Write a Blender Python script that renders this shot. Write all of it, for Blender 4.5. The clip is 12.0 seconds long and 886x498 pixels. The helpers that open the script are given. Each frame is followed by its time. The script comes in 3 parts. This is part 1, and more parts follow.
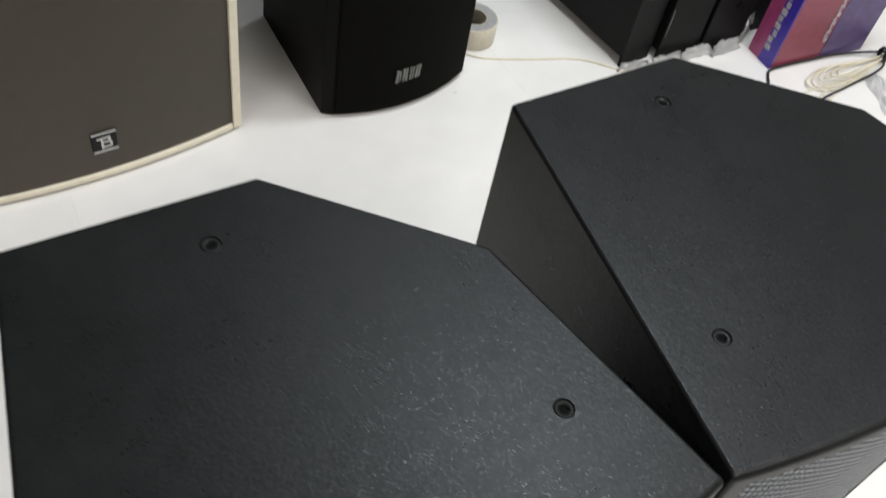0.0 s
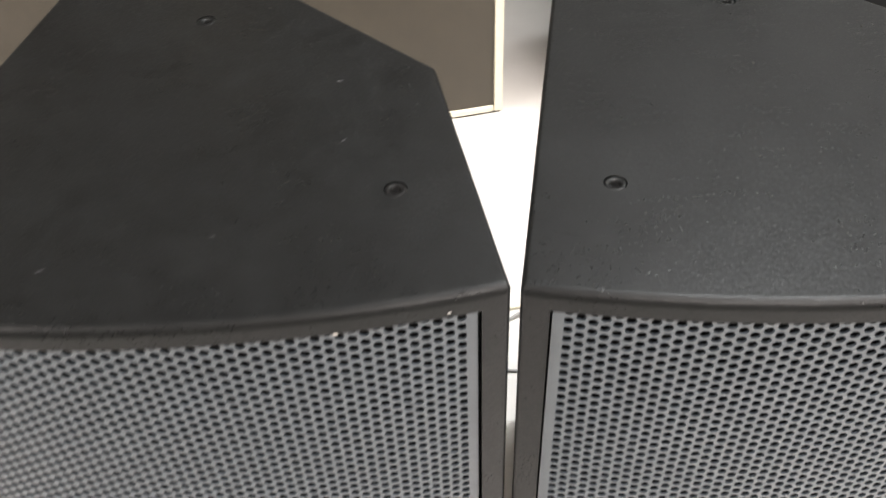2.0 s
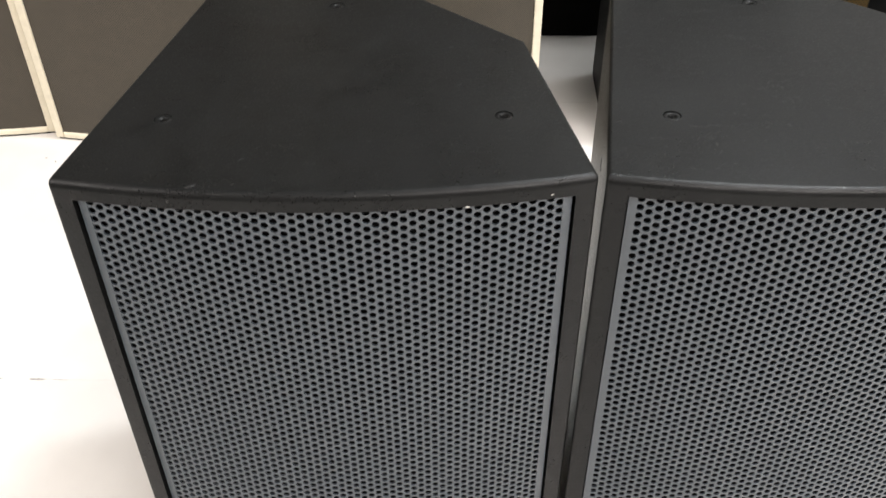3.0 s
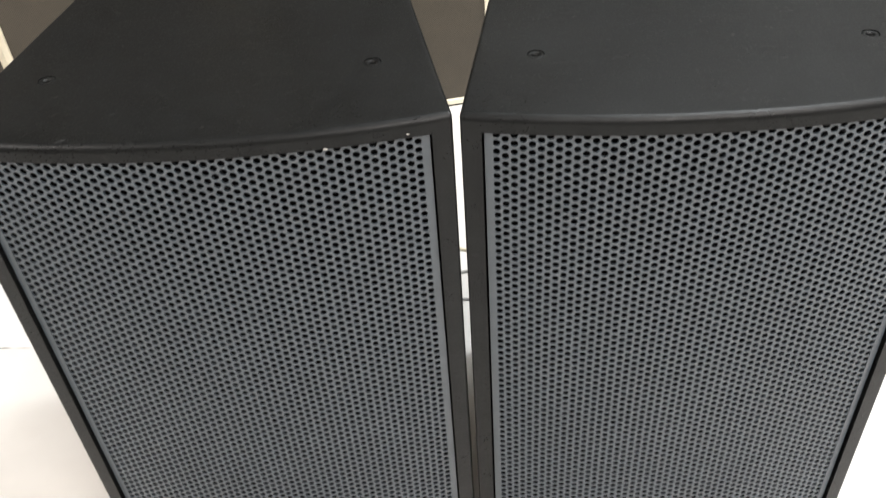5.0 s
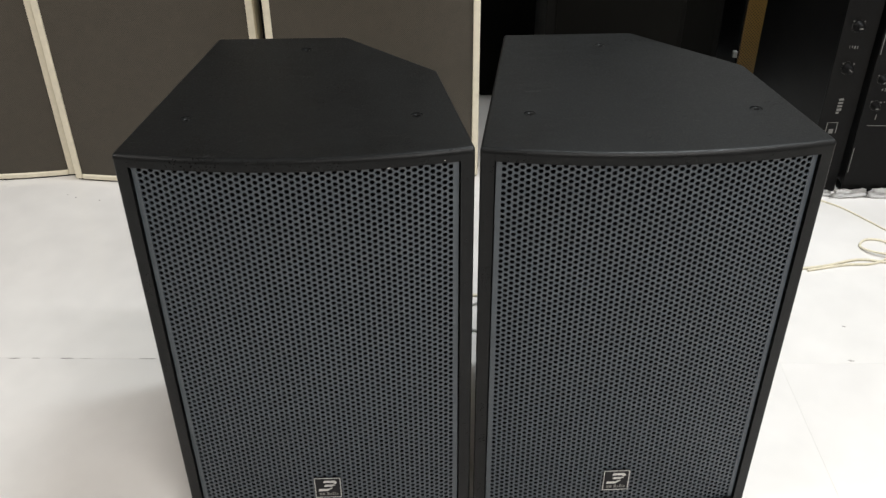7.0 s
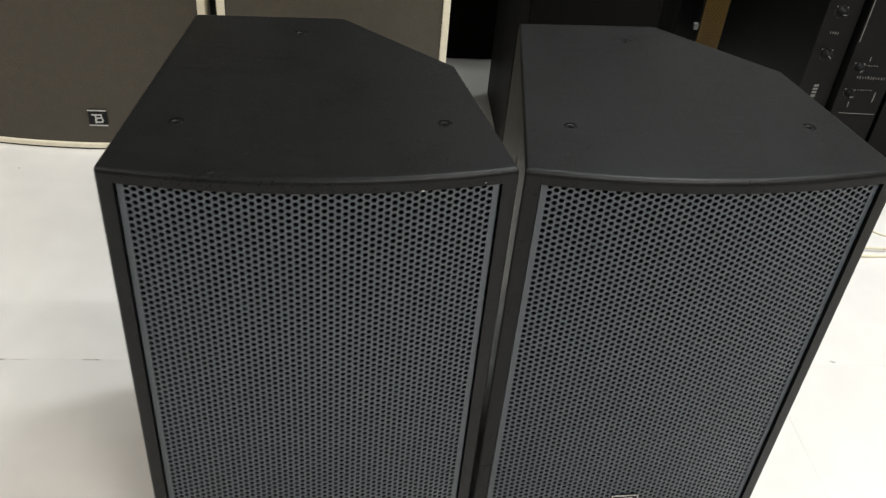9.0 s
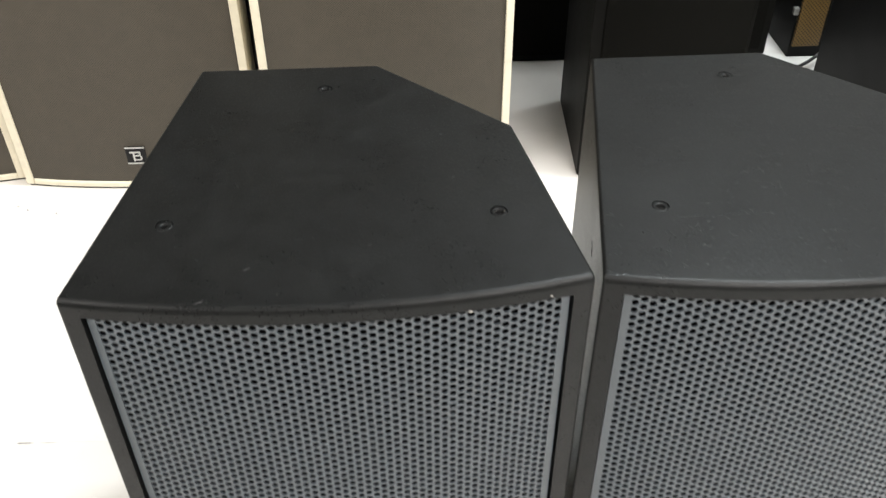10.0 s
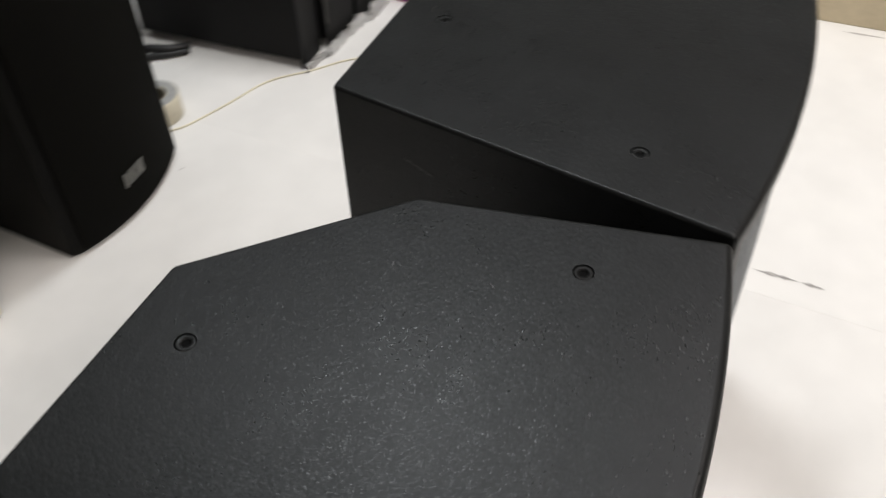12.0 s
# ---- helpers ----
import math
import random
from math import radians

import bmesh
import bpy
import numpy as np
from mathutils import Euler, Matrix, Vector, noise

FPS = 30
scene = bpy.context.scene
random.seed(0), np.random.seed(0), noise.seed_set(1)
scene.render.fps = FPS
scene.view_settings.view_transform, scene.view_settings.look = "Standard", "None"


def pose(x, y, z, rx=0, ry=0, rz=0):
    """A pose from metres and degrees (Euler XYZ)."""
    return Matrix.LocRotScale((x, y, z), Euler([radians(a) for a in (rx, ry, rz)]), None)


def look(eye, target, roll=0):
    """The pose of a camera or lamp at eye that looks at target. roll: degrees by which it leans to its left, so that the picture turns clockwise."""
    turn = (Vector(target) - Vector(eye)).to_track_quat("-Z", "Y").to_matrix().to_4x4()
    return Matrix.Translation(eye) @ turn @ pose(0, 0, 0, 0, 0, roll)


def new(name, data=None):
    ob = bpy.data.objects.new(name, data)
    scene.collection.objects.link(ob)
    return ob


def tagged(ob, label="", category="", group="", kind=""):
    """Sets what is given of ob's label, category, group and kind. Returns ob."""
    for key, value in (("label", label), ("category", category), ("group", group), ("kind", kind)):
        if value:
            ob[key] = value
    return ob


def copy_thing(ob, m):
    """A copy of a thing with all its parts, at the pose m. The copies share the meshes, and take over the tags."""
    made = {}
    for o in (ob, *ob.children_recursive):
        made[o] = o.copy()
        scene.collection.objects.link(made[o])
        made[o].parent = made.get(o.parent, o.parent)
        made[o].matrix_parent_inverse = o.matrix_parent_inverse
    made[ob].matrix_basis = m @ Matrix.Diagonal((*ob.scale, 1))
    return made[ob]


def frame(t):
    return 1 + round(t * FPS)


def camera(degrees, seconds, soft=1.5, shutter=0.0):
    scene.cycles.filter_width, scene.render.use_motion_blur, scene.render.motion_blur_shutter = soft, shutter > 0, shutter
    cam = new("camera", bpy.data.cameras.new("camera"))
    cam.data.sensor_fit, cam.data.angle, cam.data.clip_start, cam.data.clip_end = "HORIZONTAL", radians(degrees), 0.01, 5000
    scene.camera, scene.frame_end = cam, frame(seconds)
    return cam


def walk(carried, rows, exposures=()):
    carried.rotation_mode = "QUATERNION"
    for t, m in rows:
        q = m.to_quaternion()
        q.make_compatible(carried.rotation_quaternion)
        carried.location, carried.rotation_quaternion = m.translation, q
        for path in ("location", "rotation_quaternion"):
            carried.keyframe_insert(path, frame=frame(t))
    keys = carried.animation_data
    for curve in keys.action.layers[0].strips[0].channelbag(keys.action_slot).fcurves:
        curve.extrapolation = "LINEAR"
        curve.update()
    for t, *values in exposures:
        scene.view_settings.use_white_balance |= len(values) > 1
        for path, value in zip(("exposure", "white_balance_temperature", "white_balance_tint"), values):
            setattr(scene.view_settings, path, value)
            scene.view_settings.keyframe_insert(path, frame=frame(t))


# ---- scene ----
cam = camera(52.1, 12.0, soft=1.35, shutter=0.36)
PATH = [
    (0, (0.066, -0.083, 1.039), (0.889, 0.927, -0.479), 12.5),
    (0.5, (0.143, -0.112, 0.993), (0.844, 0.845, -0.617), 12.4),
    (1, (0.24, -0.202, 0.97), (0.635, 0.97, -0.602), 4.4),
    (1.5, (0.325, -0.219, 0.94), (0.534, 1.075, -0.57), 0.2),
    (2, (0.356, -0.317, 0.918), (0.336, 1.118, -0.475), -2.4),
    (2.5, (0.339, -0.436, 0.903), (0.255, 1.059, -0.423), -1.6),
    (3, (0.278, -0.514, 0.933), (0.275, 1.038, -0.328), -0.3),
    (3.5, (0.308, -0.52, 0.971), (0.342, 1.045, -0.275), -1.8),
    (3.7, (0.348, -0.502, 0.979), (0.377, 1.068, -0.258), -2.4),
    (5.3, (0.398, -0.591, 0.92), (0.323, 0.919, -0.389), -4.3),
    (5.5, (0.361, -0.638, 0.925), (0.337, 0.875, -0.383), -3.0),
    (6, (0.325, -0.713, 0.948), (0.341, 0.833, -0.321), -1.3),
    (6.5, (0.329, -0.775, 0.981), (0.349, 0.838, -0.201), -1.0),
    (7, (0.334, -0.85, 1.023), (0.367, 0.808, -0.094), -0.3),
    (7.2, (0.333, -0.871, 1.03), (0.346, 0.788, -0.085), -0.6),
    (8.8, (0.194, -0.726, 1.034), (0.437, 0.838, -0.188), 5.2),
    (9, (0.202, -0.694, 1.029), (0.466, 0.867, -0.194), 5.7),
    (9.5, (0.257, -0.58, 1.011), (0.46, 0.945, -0.267), 3.7),
    (10, (0.25, -0.477, 1.007), (0.331, 1.062, -0.269), -0.3),
    (10.5, (0.153, -0.369, 1.015), (0.513, 1.124, -0.265), 0.6),
    (11, (0.068, -0.244, 0.993), (0.732, 1.084, -0.346), -0.1),
    (11.5, (0.036, -0.115, 0.976), (0.939, 0.938, -0.465), -1.6),
    (12, (-0.065, 0.0, 0.994), (1.204, 0.606, -0.428), -2.1),
]
EXPOSURES = [(0, -0.23, 6450, 13), (0.5, -0.28, 6650, 13), (1.0, 0.72, 6800, 15), (1.5, 0.98, 6900, 18), (2.0, 1.0, 6900, 17), (2.5, 0.95, 6850, 16), (3.0, 0.68, 6750, 16), (3.7, 0.72, 6700, 16), (5.3, 0.67, 6700, 14), (5.5, 0.54, 6700, 14), (6.0, -0.22, 6700, 14), (7.2, -0.1, 6550, 13), (9.0, -0.08, 6700, 11), (9.5, 0.35, 6600, 9), (10.0, 0.78, 6650, 12), (10.5, 0.62, 6700, 14), (11.0, 0.7, 6700, 15), (11.5, 0.68, 6800, 15), (11.7, 0.4, 6750, 15), (12.0, -0.42, 6700, 15)]
walk(cam, [(t, look(e, g, r)) for t, e, g, r in PATH], EXPOSURES)

# ---- light ----
world = bpy.data.worlds.new("room_air")
scene.world = world
world.use_nodes = True
world.node_tree.nodes["Background"].inputs["Color"].default_value = (0.9, 0.95, 1.0, 1)
world.node_tree.nodes["Background"].inputs["Strength"].default_value = 0.02


def area_lamp(x, y, sx, sy, watts, colour):
    data = bpy.data.lights.new("ceiling_panel_lamp", "AREA")
    data.shape, data.size, data.size_y = "RECTANGLE", sx, sy
    data.energy, data.color = watts, colour
    ob = new("ceiling_panel_lamp", data)
    ob.matrix_world = pose(x, y, 2.66, 0, 0, 0)
    return ob


NEUTRAL, COOL, BLUISH = (1.0, 0.97, 0.92), (0.98, 0.985, 0.98), (0.89, 0.98, 1.0)
area_lamp(1.27, 0.73, 0.6, 0.2, 36, BLUISH)
area_lamp(1.22, 1.46, 0.6, 0.2, 9, BLUISH)
area_lamp(1.6, -0.22, 1.2, 0.10, 26, COOL)
# The next two are unseen fills, added to brighten the grilles and left floor.
area_lamp(1.3, -1.6, 1.3, 0.22, 52, NEUTRAL)
area_lamp(-1.8, -0.8, 0.3, 1.3, 37, NEUTRAL)


# ---- materials ----
def material(name, rgb, rough=0.5, metal=0.0, spec=0.5):
    m = bpy.data.materials.new(name)
    m.use_nodes = True
    b = m.node_tree.nodes["Principled BSDF"]
    b.inputs["Base Color"].default_value = (*rgb, 1)
    b.inputs["Roughness"].default_value = rough
    b.inputs["Metallic"].default_value = metal
    b.inputs["Specular IOR Level"].default_value = spec
    return m


def node(m, kind, **values):
    n = m.node_tree.nodes.new(kind)
    for k, v in values.items():
        n.inputs[k].default_value = v
    return n


def wire(m, a, out, b, inp):
    m.node_tree.links.new(a.outputs[out], b.inputs[inp])


def textured(name, rgb, rough, dark, light, coarse, fine, bump=0.0, bump_scale=400.0, metal=0.0, spec=0.5, rough_var=0.1, depth=0.001):
    """A base colour that varies at two scales, with a fine relief."""
    m = material(name, rgb, rough, metal, spec)
    b = m.node_tree.nodes["Principled BSDF"]
    tc = node(m, "ShaderNodeTexCoord")
    info = node(m, "ShaderNodeObjectInfo")
    shift = m.node_tree.nodes.new("ShaderNodeVectorMath")
    shift.operation = "ADD"
    wire(m, tc, "Object", shift, 0)
    wire(m, info, "Random", shift, 1)
    n1 = node(m, "ShaderNodeTexNoise", Scale=coarse, Detail=4.0, Roughness=0.6)
    n2 = node(m, "ShaderNodeTexNoise", Scale=fine, Detail=2.0)
    wire(m, shift, 0, n1, "Vector")
    wire(m, shift, 0, n2, "Vector")
    mix = m.node_tree.nodes.new("ShaderNodeMath")
    mix.operation = "ADD"
    wire(m, n1, "Fac", mix, 0)
    wire(m, n2, "Fac", mix, 1)
    ramp = node(m, "ShaderNodeMapRange")
    ramp.inputs["From Min"].default_value, ramp.inputs["From Max"].default_value = 0.7, 1.3
    wire(m, mix, 0, ramp, "Value")
    mc = m.node_tree.nodes.new("ShaderNodeMix")
    mc.data_type = "RGBA"
    mc.inputs[6].default_value = (*[c * dark for c in rgb], 1)
    mc.inputs[7].default_value = (*[min(1, c * light) for c in rgb], 1)
    wire(m, ramp, "Result", mc, 0)
    wire(m, mc, 2, b, "Base Color")
    rr = node(m, "ShaderNodeMapRange")
    rr.inputs["To Min"].default_value, rr.inputs["To Max"].default_value = rough - rough_var, rough + rough_var
    wire(m, n1, "Fac", rr, "Value")
    wire(m, rr, "Result", b, "Roughness")
    if bump:
        n3 = node(m, "ShaderNodeTexNoise", Scale=bump_scale, Detail=3.0, Roughness=0.7)
        wire(m, tc, "Object", n3, "Vector")
        bp = node(m, "ShaderNodeBump", Strength=bump, Distance=depth)
        wire(m, n3, "Fac", bp, "Height")
        wire(m, bp, "Normal", b, "Normal")
    return m


def speckled_paint():
    """Black textured cabinet paint: fine orange-peel grain, raised shiny flecks, rubbed marks."""
    m = textured("black_textured_paint", (0.0050, 0.0055, 0.0056), 0.44, 0.7, 1.35, 13.0, 60.0, 0, 0, 0, 0.205, 0.06)
    b = m.node_tree.nodes["Principled BSDF"]
    b.inputs["Specular Tint"].default_value = (0.975, 0.99, 1.0, 1)
    tc = node(m, "ShaderNodeTexCoord")
    # coarse spray grain with hard little facets, a few of them tilted and glossy
    grain = node(m, "ShaderNodeTexVoronoi", Scale=1250.0)
    wire(m, tc, "Object", grain, "Vector")
    tilt = m.node_tree.nodes.new("ShaderNodeVectorMath")
    tilt.operation = "SUBTRACT"
    tilt.inputs[1].default_value = (0.5, 0.5, 0.5)
    wire(m, grain, "Color", tilt, 0)
    pick = m.node_tree.nodes.new("ShaderNodeSeparateColor")
    wire(m, grain, "Color", pick, 0)
    fleck = node(m, "ShaderNodeMapRange")
    fleck.inputs["From Min"].default_value, fleck.inputs["From Max"].default_value = 0.64, 0.95
    wire(m, pick, 2, fleck, "Value")
    size = node(m, "ShaderNodeMath")
    size.operation = "MULTIPLY_ADD"
    size.inputs[1].default_value, size.inputs[2].default_value = 0.105, 0.055
    wire(m, fleck, "Result", size, 0)
    amount = m.node_tree.nodes.new("ShaderNodeVectorMath")
    amount.operation = "SCALE"
    wire(m, size, 0, amount, "Scale")
    wire(m, tilt, 0, amount, 0)
    peel = node(m, "ShaderNodeTexNoise", Scale=330.0, Detail=2.0, Roughness=0.5)
    wire(m, tc, "Object", peel, "Vector")
    bp = node(m, "ShaderNodeBump", Strength=0.14, Distance=0.001)
    wire(m, peel, "Fac", bp, "Height")
    lean = m.node_tree.nodes.new("ShaderNodeVectorMath")
    lean.operation = "ADD"
    wire(m, bp, "Normal", lean, 0)
    wire(m, amount, 0, lean, 1)
    unit = m.node_tree.nodes.new("ShaderNodeVectorMath")
    unit.operation = "NORMALIZE"
    wire(m, lean, 0, unit, 0)
    wire(m, unit, 0, b, "Normal")
    old = b.inputs["Roughness"].links[0].from_socket
    drop = node(m, "ShaderNodeMath")
    drop.operation = "MULTIPLY_ADD"
    drop.inputs[1].default_value = -0.15
    wire(m, fleck, "Result", drop, 0)
    m.node_tree.links.new(old, drop.inputs[2])
    along = node(m, "ShaderNodeMapping")
    along.inputs["Scale"].default_value = (34.0, 190.0, 60.0)
    along.inputs["Rotation"].default_value = (0.0, 0.0, 0.6)
    wire(m, tc, "Object", along, "Vector")
    rub = node(m, "ShaderNodeTexNoise", Scale=1.0, Detail=3.0, Roughness=0.6)
    wire(m, along, "Vector", rub, "Vector")
    worn = node(m, "ShaderNodeMapRange")
    worn.inputs["From Min"].default_value, worn.inputs["From Max"].default_value = 0.38, 0.62
    worn.inputs["To Min"].default_value, worn.inputs["To Max"].default_value = 0.007, -0.016
    wire(m, rub, "Fac", worn, "Value")
    gloss = m.node_tree.nodes.new("ShaderNodeMath")
    gloss.operation = "ADD"
    wire(m, drop, 0, gloss, 0)
    wire(m, worn, "Result", gloss, 1)
    wire(m, gloss, 0, b, "Roughness")
    # cloudy rubbed patches and a few thin scuffs
    mp = node(m, "ShaderNodeMapping")
    mp.inputs["Scale"].default_value = (14.0, 55.0, 30.0)
    mp.inputs["Rotation"].default_value = (0.3, 0.2, 0.5)
    wire(m, tc, "Object", mp, "Vector")
    scuff = node(m, "ShaderNodeTexNoise", Scale=1.0, Detail=2.0, Roughness=0.7)
    wire(m, mp, "Vector", scuff, "Vector")
    rare = node(m, "ShaderNodeMapRange")
    rare.inputs["From Min"].default_value, rare.inputs["From Max"].default_value = 0.76, 0.90
    rare.inputs["To Max"].default_value = 0.5
    wire(m, scuff, "Fac", rare, "Value")
    oldc = b.inputs["Base Color"].links[0].from_socket
    mc = m.node_tree.nodes.new("ShaderNodeMix")
    mc.data_type = "RGBA"
    wire(m, rare, "Result", mc, 0)
    m.node_tree.links.new(oldc, mc.inputs[6])
    mc.inputs[7].default_value = (0.045, 0.045, 0.048, 1)
    wire(m, mc, 2, b, "Base Color")
    return m


def dotted_metal(name, rgb, hole, pitch, rough):
    """Finely perforated sheet whose holes are under a millimetre and a half."""
    m = textured(name, rgb, rough, 0.88, 1.1, 4.0, 40.0, 0, metal=0.0)
    b = m.node_tree.nodes["Principled BSDF"]
    tc = node(m, "ShaderNodeTexCoord")
    sep = node(m, "ShaderNodeSeparateXYZ")
    wire(m, tc, "Object", sep, 0)

    def wave(sx, sz):
        a = node(m, "ShaderNodeMath"); a.operation = "MULTIPLY"; a.inputs[1].default_value = sx
        wire(m, sep, "X", a, 0)
        c = node(m, "ShaderNodeMath"); c.operation = "MULTIPLY_ADD"; c.inputs[1].default_value = sz
        wire(m, sep, "Z", c, 0); wire(m, a, 0, c, 2)
        s = node(m, "ShaderNodeMath"); s.operation = "COSINE"
        wire(m, c, 0, s, 0)
        return s
    k = 2 * math.pi / pitch
    w1, w2 = wave(k, k), wave(k, -k)
    p = node(m, "ShaderNodeMath"); p.operation = "ADD"
    wire(m, w1, 0, p, 0); wire(m, w2, 0, p, 1)
    r = node(m, "ShaderNodeMapRange")
    r.inputs["From Min"].default_value, r.inputs["From Max"].default_value = 0.4, 1.0
    wire(m, p, 0, r, "Value")
    mc = m.node_tree.nodes.new("ShaderNodeMix"); mc.data_type = "RGBA"
    old = b.inputs["Base Color"].links[0].from_socket
    m.node_tree.links.new(old, mc.inputs[6])
    mc.inputs[7].default_value = (*hole, 1)
    wire(m, r, "Result", mc, 0)
    wire(m, mc, 2, b, "Base Color")
    return m


PAINT = speckled_paint()
GRILLE = textured("grey_powder_coat", (0.046, 0.060, 0.074), 0.36, 0.9, 1.1, 6.0, 90.0, 0.15, 900.0, spec=0.7)
FOAM = textured("black_foam", (0.004, 0.004, 0.0045), 0.95, 0.7, 1.2, 20.0, 300.0, 0.4, 800.0, spec=0.1)
BLACK_METAL = textured("black_metal", (0.0046, 0.0046, 0.0046), 0.5, 0.8, 1.2, 12.0, 120.0, 0.1, 300.0, spec=0.14)
HOLE_SHADE = material("bolt_hole_shade", (0.003, 0.003, 0.003), 0.8, spec=0.06)
SILVER = textured("brushed_silver", (0.62, 0.62, 0.6), 0.32, 0.85, 1.1, 60.0, 400.0, metal=0.8)
DULL_SILVER = textured("worn_silver_print", (0.21, 0.21, 0.195), 0.5, 0.35, 1.2, 160.0, 500.0, metal=0.3)
BADGE_BLACK = material("gloss_black_badge", (0.007, 0.007, 0.008), 0.4, spec=0.2)
CREAM = textured("cream_lacquer", (0.78, 0.72, 0.57), 0.4, 0.9, 1.04, 6.0, 80.0, 0.12, 300.0)
TAUPE = dotted_metal("taupe_perforated_sheet", (0.065, 0.0545, 0.039), (0.028, 0.023, 0.016), 0.0042, 0.55)
DULL_BLACK = textured("dull_black_cabinet", (0.0038, 0.0037, 0.0031), 0.5, 0.7, 1.3, 6.0, 70.0, 0.3, 450.0, spec=0.09)
CLOTH = textured("black_grille_cloth", (0.0034, 0.0033, 0.0026), 0.8, 0.8, 1.2, 8.0, 200.0, 0.3, 900.0, spec=0.06)
TILE = textured("polished_white_tile", (0.80, 0.785, 0.76), 0.2, 0.95, 1.03, 1.7, 14.0, 0.02, 60.0, rough_var=0.06)
GROUT = textured("grey_grout", (0.70, 0.68, 0.65), 0.9, 0.7, 1.1, 3.0, 40.0)
DIRT = textured("dark_dirt", (0.34, 0.325, 0.31), 0.9, 0.6, 1.5, 40.0, 200.0)
WALL = textured("grey_wall", (0.36, 0.35, 0.33), 0.85, 0.95, 1.04, 1.5, 30.0, 0.1, 120.0)
CEILING = textured("white_ceiling", (0.78, 0.775, 0.76), 0.9, 0.97, 1.02, 1.5, 30.0)
GOLD = dotted_metal("gold_perforated_vent", (0.17, 0.098, 0.024), (0.02, 0.014, 0.006), 0.0085, 0.4)
WORN_LABEL = textured("worn_white_carton_print", (0.55, 0.52, 0.55), 0.6, 0.4, 1.1, 90.0, 300.0)
PRINT_AND_GLINT = material("worn_print_and_glint", (0.17, 0.17, 0.16), 0.7)
MAGENTA = textured("magenta_carton", (0.33, 0.05, 0.155), 0.35, 0.8, 1.1, 8.0, 60.0)
RED = textured("red_pink_carton", (0.25, 0.046, 0.078), 0.35, 0.8, 1.1, 8.0, 60.0)
BLUE = textured("blue_carton_print", (0.045, 0.025, 0.33), 0.35, 0.85, 1.1, 8.0, 60.0)
PURPLE = textured("purple_carton_print", (0.085, 0.05, 0.17), 0.35, 0.7, 1.2, 8.0, 60.0)
BEIGE = textured("cream_cable_sheath", (0.72, 0.67, 0.52), 0.5, 0.85, 1.1, 40.0, 200.0)
BLACK_RUBBER = textured("black_cable_sheath", (0.014, 0.014, 0.014), 0.5, 0.8, 1.2, 40.0, 200.0)
BOX_BEIGE = textured("mottled_beige", (0.58, 0.49, 0.34), 0.7, 0.9, 1.08, 10.0, 90.0)
TAPE = textured("tan_tape", (0.60, 0.55, 0.43), 0.4, 0.9, 1.08, 40.0, 200.0)
TAPE_EDGE = textured("grey_tape_edge", (0.34, 0.34, 0.33), 0.6, 0.85, 1.1, 60.0, 300.0)
WHITE_PLASTIC = textured("white_plastic", (0.75, 0.74, 0.70), 0.35, 0.9, 1.05, 30.0, 120.0)
FILM = textured("cloudy_packing_film", (0.82, 0.82, 0.81), 0.3, 0.9, 1.08, 60.0, 250.0)
SCUFF = textured("rubbed_grey_paint", (0.028, 0.028, 0.030), 0.6, 0.6, 1.4, 80.0, 400.0)
CHIP = material("bare_chip", (0.5, 0.49, 0.46), 0.6)


# ---- mesh helpers ----
def part(name, bm, mat, parent=None, label="", smooth=False):
    me = bpy.data.meshes.new(name)
    bm.to_mesh(me)
    bm.free()
    me.materials.append(mat)
    if smooth:
        me.shade_smooth()
    ob = new(name, me)
    if parent is not None:
        ob.parent = parent
    return tagged(ob, label)


def thing(name, m, label, category, group="", kind=""):
    ob = new(name)
    ob.empty_display_size = 0.1
    ob.matrix_world = m
    return tagged(ob, label, category, group, kind)


def box_bm(x0, y0, z0, x1, y1, z1, bevel=0.0, segs=2):
    bm = bmesh.new()
    bmesh.ops.create_cube(bm, size=1)
    for v in bm.verts:
        v.co = (x0 if v.co.x < 0 else x1, y0 if v.co.y < 0 else y1, z0 if v.co.z < 0 else z1)
    if bevel:
        bmesh.ops.bevel(bm, geom=bm.edges[:], offset=bevel, segments=segs, affect="EDGES", profile=0.6)
    return bm


def prism_bm(outline, z0, z1, bevel=0.0, segs=3):
    """An upright prism over an anticlockwise outline."""
    bm = bmesh.new()
    lo = [bm.verts.new((x, y, z0)) for x, y in outline]
    hi = [bm.verts.new((x, y, z1)) for x, y in outline]
    n = len(outline)
    for i in range(n):
        j = (i + 1) % n
        bm.faces.new((lo[i], lo[j], hi[j], hi[i]))
    bm.faces.new(lo[::-1])
    bm.faces.new(hi)
    if bevel:
        bm.normal_update()
        sharp = [e for e in bm.edges if e.calc_face_angle(0) > radians(18)]
        bmesh.ops.bevel(bm, geom=sharp, offset=bevel, segments=segs, affect="EDGES", profile=0.5)
    return bm


def lathe_bm(profile, turns=24):
    """A turned body about z from (radius, z) pairs, closed where the radius is 0."""
    bm = bmesh.new()
    rings = []
    for r, z in profile:
        if r < 1e-6:
            rings.append([bm.verts.new((0, 0, z))] * turns)
        else:
            rings.append([bm.verts.new((r * math.cos(2 * math.pi * k / turns), r * math.sin(2 * math.pi * k / turns), z)) for k in range(turns)])
    for a, b in zip(rings, rings[1:]):
        for k in range(turns):
            q = []
            for v in (a[k], a[(k + 1) % turns], b[(k + 1) % turns], b[k]):
                if v not in q:
                    q.append(v)
            if len(q) > 2:
                bm.faces.new(q)
    bmesh.ops.recalc_face_normals(bm, faces=bm.faces[:])
    return bm


